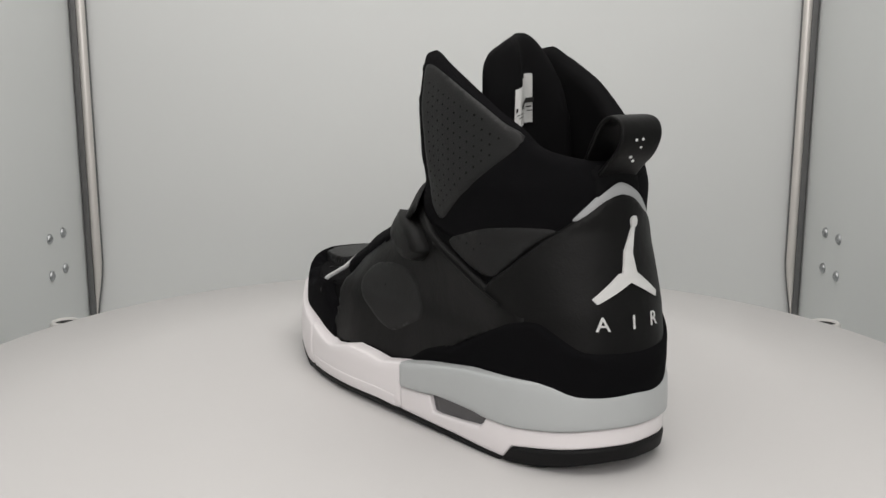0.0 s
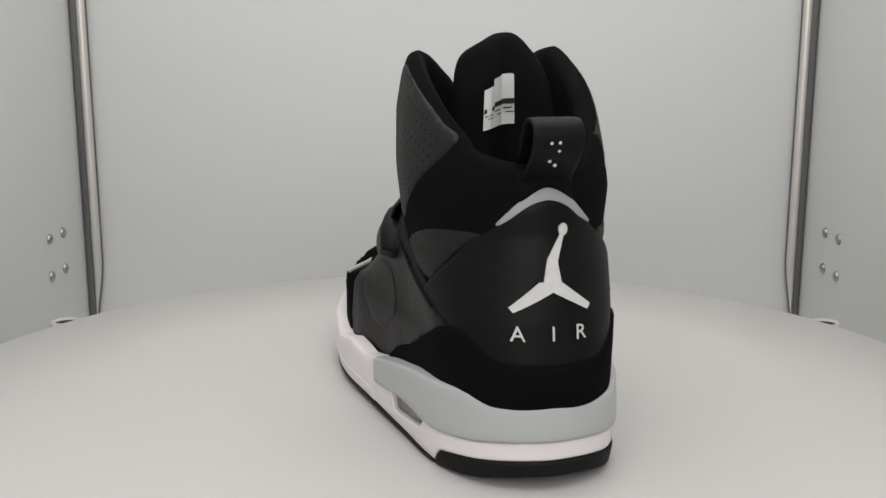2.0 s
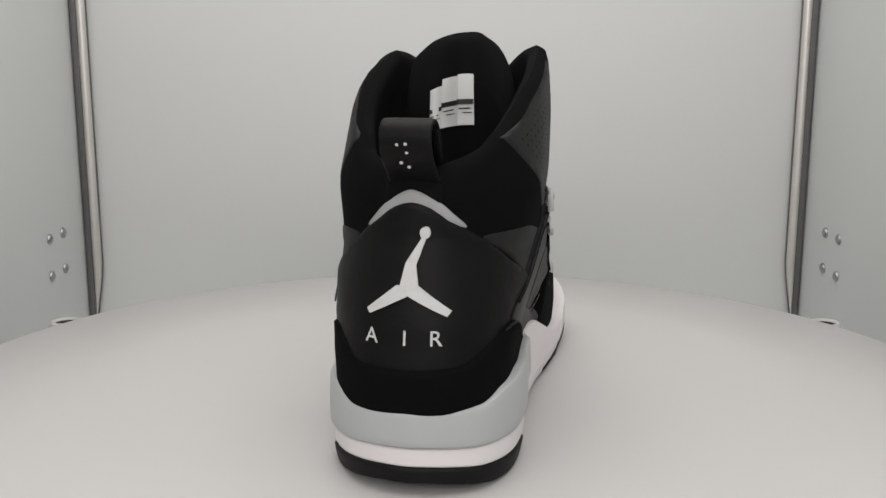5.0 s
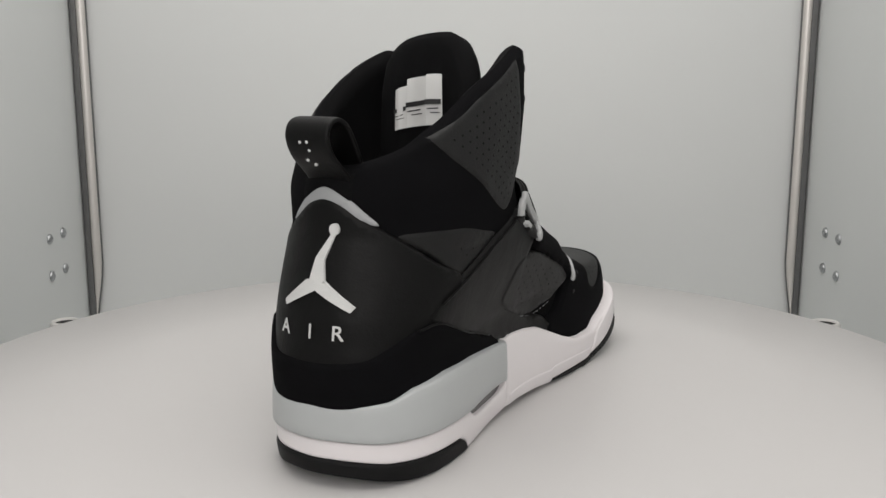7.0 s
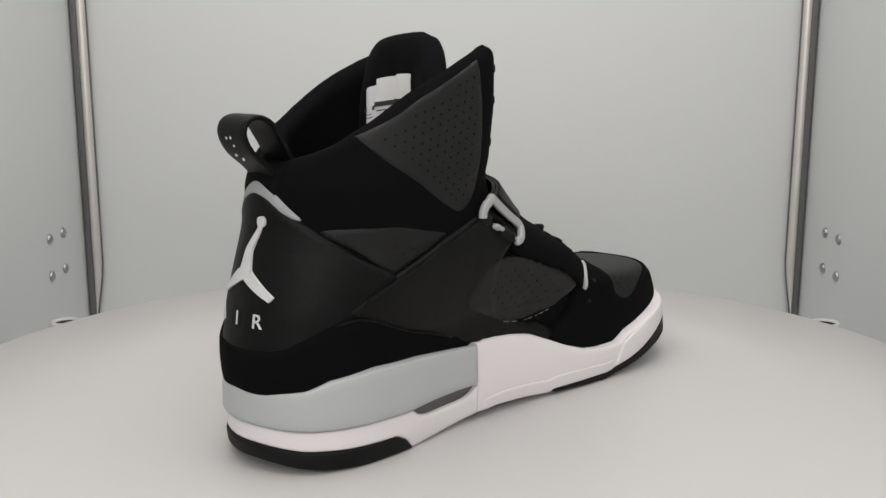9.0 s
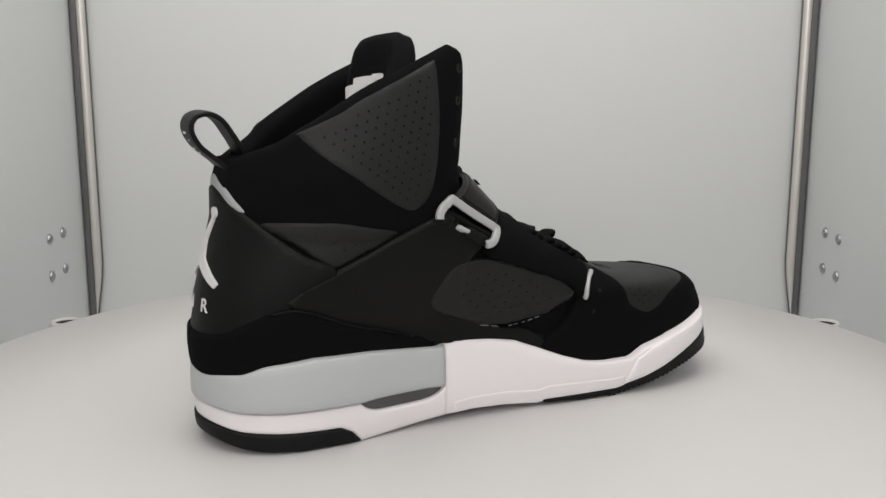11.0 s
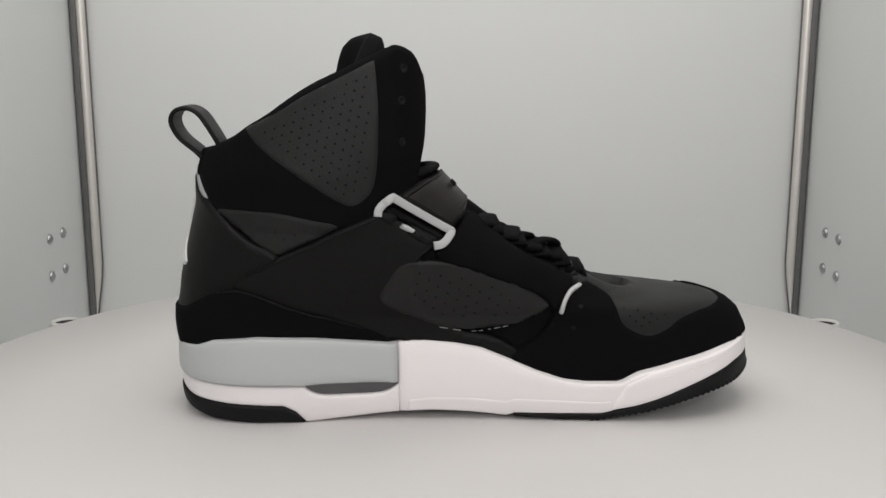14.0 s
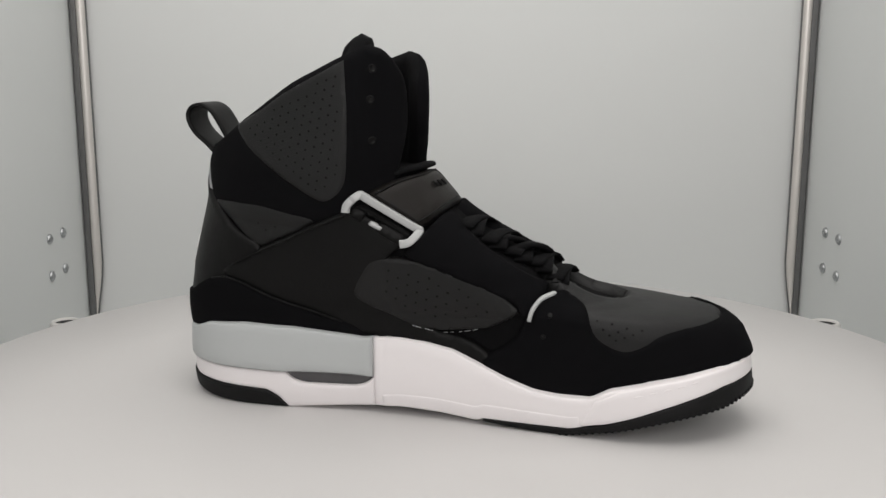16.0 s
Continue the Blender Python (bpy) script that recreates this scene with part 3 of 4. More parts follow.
def upper():
    base = form_bm(0.022, 0.1280)
    bmesh.ops.recalc_face_normals(base, faces=base.faces)
    base.normal_update()
    for v in base.verts:
        v.co -= v.normal * (0.0014 if v.co.x < 0.20 else 0.0035)
    part("vamp_base", base, TEXTILE, shoe, "black textile base under the overlays")
    # padded collar, open at the front
    top_out = [(0.1300, 0.1250), (0.1318, 0.1500), (0.1316, 0.1715), (0.1300, 0.1808), (0.1268, 0.1876), (0.1200, 0.1900), (0.1144, 0.1894), (0.1037, 0.1850), (0.0902, 0.1788), (0.0753, 0.1720), (0.0549, 0.1598), (0.0430, 0.1530), (0.0330, 0.1468)]
    top_in = [(0.0330, 0.1455), (0.0430, 0.1535), (0.0579, 0.1622), (0.0753, 0.1722), (0.0902, 0.1795), (0.1037, 0.1850), (0.1144, 0.1880), (0.1198, 0.1882), (0.1262, 0.1855), (0.1300, 0.1780), (0.1316, 0.1690), (0.1318, 0.1500), (0.1300, 0.1250)]
    heel_top = on(BACK, [(-0.012, 0.1410), (0.0, 0.1405), (0.012, 0.1410)])
    low_in = [(0.1300, 0.1080), (0.1000, 0.0990), (0.0600, 0.0960), (0.0350, 0.1000)]
    low_out = [(0.0350, 0.1000), (0.0600, 0.0960), (0.1000, 0.0990), (0.1300, 0.1080)]
    heel_low = on(BACK, [(0.012, 0.1050), (-0.012, 0.1050)])
    rim = on(OUTER, top_out) + heel_top + on(INNER, top_in) + on(INNER, low_in) + heel_low + on(OUTER, low_out)
    shell = panel_bm(HEEL, rim, off=0.0, thick=0.0048, r=0.0034, puff=0.0006, step=0.0021, relax=2)
    skin = BVHTree.FromBMesh(shell)
    collar = part("collar", shell, SUEDE, shoe, "padded black suede collar")
    # punched eyelets down the front of both collar flaps
    for x, z in ((0.1205, 0.1790), (0.1195, 0.1640), (0.1195, 0.1440)):
        for sgn in (-1, 1):
            at, nn, _, _ = skin.ray_cast(Vector((x, sgn * 0.2, z)), Vector((0, -sgn, 0)))
            if at is None:
                continue
            nn = nn if nn.y * sgn > 0 else -nn
            m = Matrix.Translation(at) @ nn.to_track_quat("Z", "Y").to_matrix().to_4x4()
            part("eyelet", lathe_bm([(0.0002, 0.00006), (0.0012, 0.00008), (0.0014, 0.00045), (0.0020, 0.00045), (0.0023, -0.0006)], 18, m), LEATHER, collar, "small punched eyelet")
    panel("lining", HEEL, rim, TEXTILE, "soft black textile collar lining", off=0.0005, thick=0.0048, r=0.0034, flip=0.0096, step=0.0030, relax=2)

    perf_out = [(0.0430, 0.1499), (0.0446, 0.1512), (0.0600, 0.1582), (0.0707, 0.1648), (0.0838, 0.1715), (0.0960, 0.1775), (0.1054, 0.1822), (0.1070, 0.1810), (0.1083, 0.1640), (0.1084, 0.1534), (0.1077, 0.1367), (0.1055, 0.1230), (0.1010, 0.1165), (0.0950, 0.1135), (0.0880, 0.1160), (0.0780, 0.1222), (0.0625, 0.1328), (0.0520, 0.1405)]
    perf_in = [(0.0405, 0.1478), (0.0520, 0.1560), (0.0641, 0.1630), (0.0845, 0.1729), (0.1000, 0.1790), (0.1095, 0.1808), (0.1118, 0.1778), (0.1105, 0.1680), (0.1081, 0.1575), (0.1035, 0.1430), (0.0996, 0.1307), (0.0974, 0.1150), (0.0930, 0.1092), (0.0858, 0.1087), (0.0720, 0.1190), (0.0571, 0.1306)]
    for chart, pts in ((OUTER, perf_out), (INNER, perf_in)):
        draped("collar_inset", chart, on(chart, pts), skin, PERF, "charcoal leather inset with punched holes", off=0.0002, thick=0.0026, r=0.0008, step=0.0018)
        holes(chart, pts, 0.0050, 0.00058, 0.0002, 0.0042, skin)

    # ankle insets
    ankle = [(0.0270, 0.1085), (0.0374, 0.1102), (0.0480, 0.1100), (0.0598, 0.1095), (0.0740, 0.1065), (0.0880, 0.1030), (0.0800, 0.0970), (0.0592, 0.0880), (0.0520, 0.0905), (0.0440, 0.0960)]
    ankle_in = [(0.0241, 0.1090), (0.0350, 0.1100), (0.0528, 0.1079), (0.0700, 0.1030), (0.0840, 0.0977), (0.0700, 0.0890), (0.0510, 0.0850), (0.0420, 0.0910), (0.0329, 0.1005)]
    for chart in (OUTER, INNER):
        draped("ankle_inset", chart, on(chart, ankle if chart is OUTER else ankle_in), skin, PERF, "charcoal leather ankle inset", off=0.0004, step=0.0018, thick=0.0030, r=0.0010)
        holes(chart, [(0.056, 0.104), (0.075, 0.101), (0.078, 0.097), (0.062, 0.094), (0.056, 0.098)], 0.0058, 0.0006, 0.0004, 0.001, skin)

    # heel counter leather, wrapped round the heel
    c_out = [(0.0190, 0.1165), (0.0260, 0.1100), (0.0322, 0.1046), (0.0441, 0.0957), (0.0579, 0.0888), (0.0560, 0.0800), (0.0480, 0.0640), (0.0300, 0.0600)]
    c_mid_low = on(BACK, [(-0.020, 0.0520), (0.0, 0.0500), (0.020, 0.0520)])
    c_in = [(0.0300, 0.0600), (0.0480, 0.0640), (0.0540, 0.0740), (0.0530, 0.0815), (0.0478, 0.0868), (0.0400, 0.0930), (0.0300, 0.1040), (0.0250, 0.1090), (0.0190, 0.1155)]
    c_mid_top = on(BACK, [(0.0150, 0.1185), (0.0080, 0.1240), (0.0, 0.1265), (-0.0080, 0.1242), (-0.0150, 0.1187)])
    panel("heel_counter", HEEL, on(OUTER, c_out) + c_mid_low + on(INNER, c_in) + c_mid_top, LEATHER, "smooth black leather heel counter", off=0.0022, thick=0.003, r=0.0018)
    # grey arch over the counter
    g = on(BACK, [(0.0215, 0.1135), (0.0160, 0.1210), (0.0096, 0.1270), (0.0, 0.1316), (-0.0105, 0.1270), (-0.0170, 0.1210), (-0.0225, 0.1140), (-0.0150, 0.1140), (0.0, 0.1170), (0.0150, 0.1135)])
    panel("heel_arch", HEEL, g, FELT, "light grey padded arch at the heel", off=0.0014, thick=0.003, r=0.0015)

    panel("heel_tab", HEEL, on(BACK, [(-0.0128, 0.1385), (0.0128, 0.1385), (0.0122, 0.1220), (-0.0122, 0.1220)]), TEXTILE, "black textile panel under the pull loop", off=0.0012, thick=0.003, r=0.0010, curve=False)
    # heel mudguard in suede
    m_out = [(0.0150, 0.0640), (0.0210, 0.0675), (0.0274, 0.0704), (0.0373, 0.0724), (0.0465, 0.0703), (0.0619, 0.0638), (0.0771, 0.0588), (0.0990, 0.0512), (0.1082, 0.0476), (0.1180, 0.0400), (0.1000, 0.0360), (0.0600, 0.0380), (0.0200, 0.0370)]
    m_low = on(BACK, [(-0.020, 0.0340), (0.0, 0.0330), (0.020, 0.0340)])
    m_in = [(0.0200, 0.0370), (0.0600, 0.0360), (0.1100, 0.0280), (0.1290, 0.0265), (0.1130, 0.0350), (0.0966, 0.0430), (0.0653, 0.0549), (0.0480, 0.0635), (0.0366, 0.0690), (0.0252, 0.0708), (0.0200, 0.0690), (0.0150, 0.0652)]
    m_top = on(BACK, [(0.021, 0.0597), (0.010, 0.0588), (0.0, 0.0585), (-0.010, 0.0588), (-0.021, 0.0600)])
    panel("heel_guard", HEEL, on(OUTER, m_out) + m_low + on(INNER, m_in) + m_top, SUEDE, "black suede heel guard", off=0.0038, thick=0.004, r=0.0024)

    # big leather quarters with the strap arms
    q_out = [(0.0340, 0.0720), (0.0400, 0.0790), (0.0580, 0.0880), (0.0740, 0.0950), (0.0890, 0.1022), (0.1085, 0.1095), (0.1200, 0.1060), (0.1365, 0.0955), (0.1290, 0.0870), (0.1250, 0.0790), (0.1300, 0.0600), (0.1450, 0.0500), (0.1700, 0.0430), (0.1850, 0.0300), (0.1700, 0.0280), (0.1200, 0.0400), (0.0800, 0.0420), (0.0500, 0.0600)]
    shell = panel_bm(OUTER, on(OUTER, q_out), off=0.0025, thick=0.003, r=0.0016)
    under_outer = BVHTree.FromBMesh(shell)
    part("quarter", shell, LEATHER, shoe, "smooth black leather quarter with strap arm")
    q_in = [(0.0263, 0.0680), (0.0420, 0.0765), (0.0541, 0.0822), (0.0700, 0.0885), (0.0941, 0.0972), (0.1120, 0.1060), (0.1300, 0.1080), (0.1420, 0.1000), (0.1600, 0.0860), (0.1800, 0.0740), (0.1850, 0.0500), (0.1900, 0.0250), (0.1500, 0.0250), (0.1200, 0.0250), (0.0900, 0.0380), (0.0600, 0.0540)]
    shell = panel_bm(INNER, on(INNER, q_in), off=0.0025, thick=0.003, r=0.0016)
    under_inner = BVHTree.FromBMesh(shell)
    part("quarter", shell, LEATHER, shoe, "smooth black leather quarter")
    # forefoot insets
    f_out = [(0.1080, 0.0655), (0.1125, 0.0760), (0.1189, 0.0838), (0.1300, 0.0862), (0.1409, 0.0855), (0.1550, 0.0815), (0.1695, 0.0760), (0.1820, 0.0705), (0.1918, 0.0635), (0.1915, 0.0595), (0.1795, 0.0520), (0.1726, 0.0505), (0.1600, 0.0485), (0.1500, 0.0478), (0.1354, 0.0512), (0.1197, 0.0580)]
    draped("side_inset", OUTER, on(OUTER, f_out), under_outer, PERF, "charcoal leather side inset with punched holes", off=0.0026, thick=0.003, r=0.0007, step=0.0018)
    holes(OUTER, [(0.1180, 0.0665), (0.1250, 0.0825), (0.1400, 0.0835), (0.1540, 0.0790), (0.1860, 0.0638), (0.1717, 0.0555), (0.1495, 0.0520), (0.1300, 0.0555)], 0.0062, 0.00062, 0.0026, 0.002, under_outer)
    f_in = [(0.1640, 0.0640), (0.1580, 0.0710), (0.1480, 0.0752), (0.1330, 0.0775), (0.1200, 0.0765), (0.1115, 0.0715), (0.1075, 0.0640), (0.1045, 0.0560), (0.1150, 0.0495), (0.1290, 0.0432), (0.1400, 0.0448), (0.1480, 0.0495), (0.1580, 0.0560)]
    draped("side_inset", INNER, on(INNER, f_in), under_inner, PERF, "charcoal leather side inset", off=0.0026, thick=0.003, r=0.0007, step=0.0018)
    holes(INNER, [(0.130, 0.070), (0.150, 0.068), (0.150, 0.060), (0.130, 0.062)], 0.008, 0.0006, 0.0026, 0.001, under_inner)
    # stitch along the lower edge of the outer inset
    st = bmesh.new()
    line = smooth_open([(0.1330, 0.0508, 0), (0.1502, 0.0477, 0), (0.1610, 0.0482, 0), (0.1731, 0.0508, 0)], 9)
    for i in range(0, len(line) - 1):
        if i % 3 == 2 or i in (0, 1, 9, 10, 18):
            continue
        a, b = OUTER.lift(Vector(line[i][:2])), OUTER.lift(Vector(line[i + 1][:2]))
        sweep_bm([a + Vector((0, -0.0038, 0)), b + Vector((0, -0.0038, 0))], 0.00030, 0.0003, n=6, bm=st)
    tagged(part("stitching", st, FELT, shoe, "pale thread stitching"), kind="stuff")

    # lace stays, black suede on both sides of the tongue
    ls_out = [(0.1356, 0.0880), (0.1440, 0.0985), (0.1520, 0.1060), (0.1640, 0.0970), (0.1800, 0.0865), (0.1960, 0.0780), (0.2050, 0.0730), (0.2035, 0.0670), (0.1960, 0.0580), (0.1900, 0.0640), (0.1722, 0.0722), (0.1524, 0.0798)]
    panel("lace_stay", OUTER, on(OUTER, ls_out), SUEDE, "black suede lace stay", off=0.0040, thick=0.003, r=0.0018)
    ls_in = [(0.1300, 0.0930), (0.1400, 0.1020), (0.1500, 0.1080), (0.1640, 0.0985), (0.1800, 0.0880), (0.1950, 0.0780), (0.2030, 0.0720), (0.2020, 0.0660), (0.1950, 0.0620), (0.1800, 0.0700), (0.1600, 0.0800)]
    panel("lace_stay", INNER, on(INNER, ls_in), SUEDE, "black suede lace stay", off=0.0040, thick=0.003, r=0.0018)

    # toe: charcoal vamp, then the suede toe guard round it
    t_out = [(0.1727, 0.0320), (0.1872, 0.0441), (0.1950, 0.0565), (0.2015, 0.0670), (0.2130, 0.0690), (0.2235, 0.0628), (0.2300, 0.0542), (0.2370, 0.0480), (0.2450, 0.0455), (0.2525, 0.0480), (0.2600, 0.0530)]
    t_top = on(TOPC, [(0.2690, -0.0228), (0.2755, -0.0184), (0.2825, -0.0100), (0.2862, 0.0010), (0.2862, 0.0100), (0.2815, 0.0180), (0.2730, 0.0250)])
    t_in = [(0.2500, 0.0520), (0.2440, 0.0490), (0.2379, 0.0490), (0.2292, 0.0500), (0.2215, 0.0530), (0.2120, 0.0570), (0.2015, 0.0560), (0.1950, 0.0500), (0.1900, 0.0440), (0.1850, 0.0240)]
    lows = on(INNER, [(0.2000, 0.0220), (0.2300, 0.0260), (0.2600, 0.0300)]) + [TREE.ray_cast(Vector((0.5, y, 0.0360)), Vector((-1, 0, 0)))[0] for y in (0.022, 0.006, -0.012)] + on(OUTER, [(0.2600, 0.0265), (0.2300, 0.0170), (0.2000, 0.0185)])
    panel("toe_guard", TOE, on(OUTER, t_out) + t_top + on(INNER, t_in) + lows, SUEDE, "black suede toe guard", off=0.0034, thick=0.003, r=0.0018, step=0.0020)
    v = on(TOPC, [(0.2030, 0.0), (0.2060, -0.0180)]) + on(OUTER, [(0.2180, 0.0640), (0.2265, 0.0510), (0.2379, 0.0430), (0.2480, 0.0412), (0.2580, 0.0430), (0.2680, 0.0465)])
    v += on(TOPC, [(0.2785, -0.0205), (0.2878, -0.0080), (0.2892, 0.0060), (0.2866, 0.0165), (0.2750, 0.0280), (0.2500, 0.0345), (0.2300, 0.0350), (0.2150, 0.0280), (0.2060, 0.0200)])
    panel("vamp", TOE, v, PERF, "charcoal leather toe vamp with punched holes", off=0.0022, thick=0.002, r=0.0010, step=0.0020)
    holes(OUTER, [(0.2265, 0.0608), (0.2560, 0.0560), (0.2500, 0.0490), (0.2430, 0.0470), (0.2360, 0.0500), (0.2300, 0.0560)], 0.0042, 0.0006, 0.0024, 0.001)

    # raised seams
    seams = ((OUTER, [(0.0420, 0.0782), (0.0580, 0.0862), (0.0740, 0.0932), (0.0890, 0.1003), (0.1060, 0.1070)], 0.0033), (INNER, [(0.0420, 0.0745), (0.0541, 0.0803), (0.0700, 0.0866), (0.0941, 0.0953)], 0.0033),
             (OUTER, [(0.0280, 0.0690), (0.0373, 0.0706), (0.0465, 0.0686), (0.0619, 0.0621), (0.0771, 0.0571), (0.0990, 0.0495)], 0.0036))
    for chart, pts, off in seams:
        path = []
        for p in smooth_open([(*q, 0) for q in pts], 5):
            q = Vector(p[:2])
            c = chart.lift(q)
            nn = (chart.lift(q + Vector((0.001, 0))) - c).cross(chart.lift(q + Vector((0, 0.001))) - c).normalized()
            path.append(c + (nn if nn.y * chart.sign > 0 else -nn) * off)
        part("seam", sweep_bm(path, 0.0009, 0.0009, (0, 1, 0), 6), LEATHER, shoe, "raised black stitched seam")


def holes(chart, pts, step, rad, off, margin, skin=None, gap=0.0005):
    """Rows of small punched holes inside an outline."""
    poly = [Vector(p) for p in pts]
    segs = [(poly[i], poly[(i + 1) % len(poly)]) for i in range(len(poly))]
    bm = bmesh.new()
    x0, x1 = min(p.x for p in poly), max(p.x for p in poly)
    y0, y1 = min(p.y for p in poly), max(p.y for p in poly)
    ca, sa = math.cos(0.35), math.sin(0.35)
    cx, cy = (x0 + x1) / 2, (y0 + y1) / 2
    n = int(0.09 / step)
    for i in range(-n, n + 1):
        for j in range(-n, n + 1):
            u, w = (i + (0.5 if j % 2 else 0)) * step, j * step * 0.8
            q = Vector((cx + u * ca - w * sa, cy + u * sa + w * ca))
            if not inside(q, poly) or min(seg_dist(q, a, b) for a, b in segs) < margin:
                continue
            c = chart.lift(q)
            ex, ez = chart.lift(q + Vector((0.001, 0))) - c, chart.lift(q + Vector((0, 0.001))) - c
            nn = ex.cross(ez).normalized()
            if nn.y * chart.sign < 0:
                nn = -nn
            t1 = ex.normalized()
            t2 = nn.cross(t1)
            hs = over(skin, c, nn) if skin else None
            lift = off if hs is None else max(off, hs + gap)
            k = rad * random.uniform(0.85, 1.1)
            ring = [bm.verts.new(c + nn * (lift + 0.00014) + (t1 * math.cos(a) + t2 * math.sin(a)) * k) for a in (0, 0.785, 1.571, 2.356, 3.142, 3.927, 4.712, 5.498)]
            bm.faces.new(ring)
    if bm.faces:
        tagged(part("perforated_field", bm, HOLE, shoe, "rows of small punched holes", smooth=False), kind="stuff")
    else:
        bm.free()


def tongue():
    """A padded tongue, curled back at its sides, with the size label on its inner face."""
    bm = bmesh.new()
    NU, NV = 24, 26

    def at(u, v, back):
        w = u + 0.28
        z_top = 0.1964 - (0.0075 if w > 0 else 0.050) * w * w - 0.004 * abs(u) ** 8
        z = 0.112 + (z_top - 0.112) * v
        curl = 0.0130 * blend(0.0, 0.8, w) if w > 0 else 0.0120 * (w / 0.72) ** 2
        x = 0.1000 + 0.0035 * max(0.0, v - 0.75) / 0.25 - curl
        y = -0.0018 + (0.0240 if u > 0 else 0.0305) * u * (1 - 0.16 * v)
        e = math.sqrt(max(0, 1 - abs(u) ** 6)) * math.sqrt(max(0, 1 - v ** 14))
        th = 0.0045 * e
        n = Vector((1, 1.1 * u, 0.12)).normalized()
        return Vector((x, y, z)) + n * (-th if back else 2.2 * th)
    grids = []
    for back in (False, True):
        grids.append([[bm.verts.new(at(2 * i / NU - 1, j / NV, back)) for i in range(NU + 1)] for j in range(NV + 1)])
    for g in grids:
        for j in range(NV):
            for i in range(NU):
                bm.faces.new((g[j][i], g[j][i + 1], g[j + 1][i + 1], g[j + 1][i]))
    bmesh.ops.remove_doubles(bm, verts=bm.verts, dist=0.00005)
    t = part("tongue", bm, TEXTILE, shoe, "padded black textile tongue")
    # label in three folded strips
    for u0, u1, dz in ((-0.36, -0.04, 0.0), (-0.04, 0.30, -0.0010), (0.30, 0.60, -0.0050)):
        lb = bmesh.new()
        ink = bmesh.new()
        g = []
        for j in range(9):
            row = []
            for i in range(5):
                u = u0 + (u1 - u0) * i / 4
                v = 0.48 + 0.29 * j / 8 + dz * 9 * (j / 8)
                p = at(u, v, True) + Vector((-0.0006 - 0.0009 * math.sin(3.14 * i / 4), 0, 0))
                row.append(lb.verts.new(p))
            g.append(row)
        for j in range(8):
            for i in range(4):
                lb.faces.new((g[j][i], g[j][i + 1], g[j + 1][i + 1], g[j + 1][i]))
        for lo, hi, a, b in ((0.42, 0.52, 0.0, 1.0), (0.32, 0.345, 0.2, 0.9), (0.24, 0.26, 0.1, 0.7)):
            q = []
            for jj, ii in ((lo, a), (lo, b), (hi, b), (hi, a)):
                u = u0 + (u1 - u0) * ii
                v = 0.48 + 0.29 * jj + dz * 9 * jj
                q.append(ink.verts.new(at(u, v, True) + Vector((-0.0019, 0, 0))))
            ink.faces.new(q)
        strip = part("label", lb, PAPER, t, "white printed size label")
        part("print", ink, INK, strip, "black print bars", smooth=False)


def pull_loop():
    path = smooth_open([(0.0245, -0.0005, 0.1215), (0.0208, -0.0005, 0.1285), (0.0135, -0.0005, 0.1365), (0.0050, -0.0005, 0.1440), (0.0012, -0.0005, 0.1515), (0.0030, -0.0005, 0.1570), (0.0090, -0.0005, 0.1588), (0.0150, -0.0005, 0.1560), (0.0200, -0.0005, 0.1490), (0.0245, -0.0005, 0.1410), (0.0265, -0.0005, 0.1350)], 6)
    loop = part("pull_loop", sweep_bm(path, 0.0215, 0.0026, (0, 1, 0), 20, power=6), LEATHER, shoe, "black leather heel pull loop")
    for y, z in ((0.0027, 0.1500), (-0.0008, 0.1502), (-0.0010, 0.1468), (0.0020, 0.1424), (-0.0008, 0.1405)):
        x = lerp([(0.1370, 0.0110), (0.1440, 0.0045), (0.1515, 0.0012), (0.1570, 0.0030)], z)
        dot = lathe_bm([(0.0002, 0.0009), (0.0007, 0.0006), (0.0008, 0.0)], 12, Matrix.Translation((x - 0.0011, y, z)) @ Matrix.Rotation(-math.pi / 2, 4, "Y"))
        part("dot", dot, THREAD, loop, "small white dot")


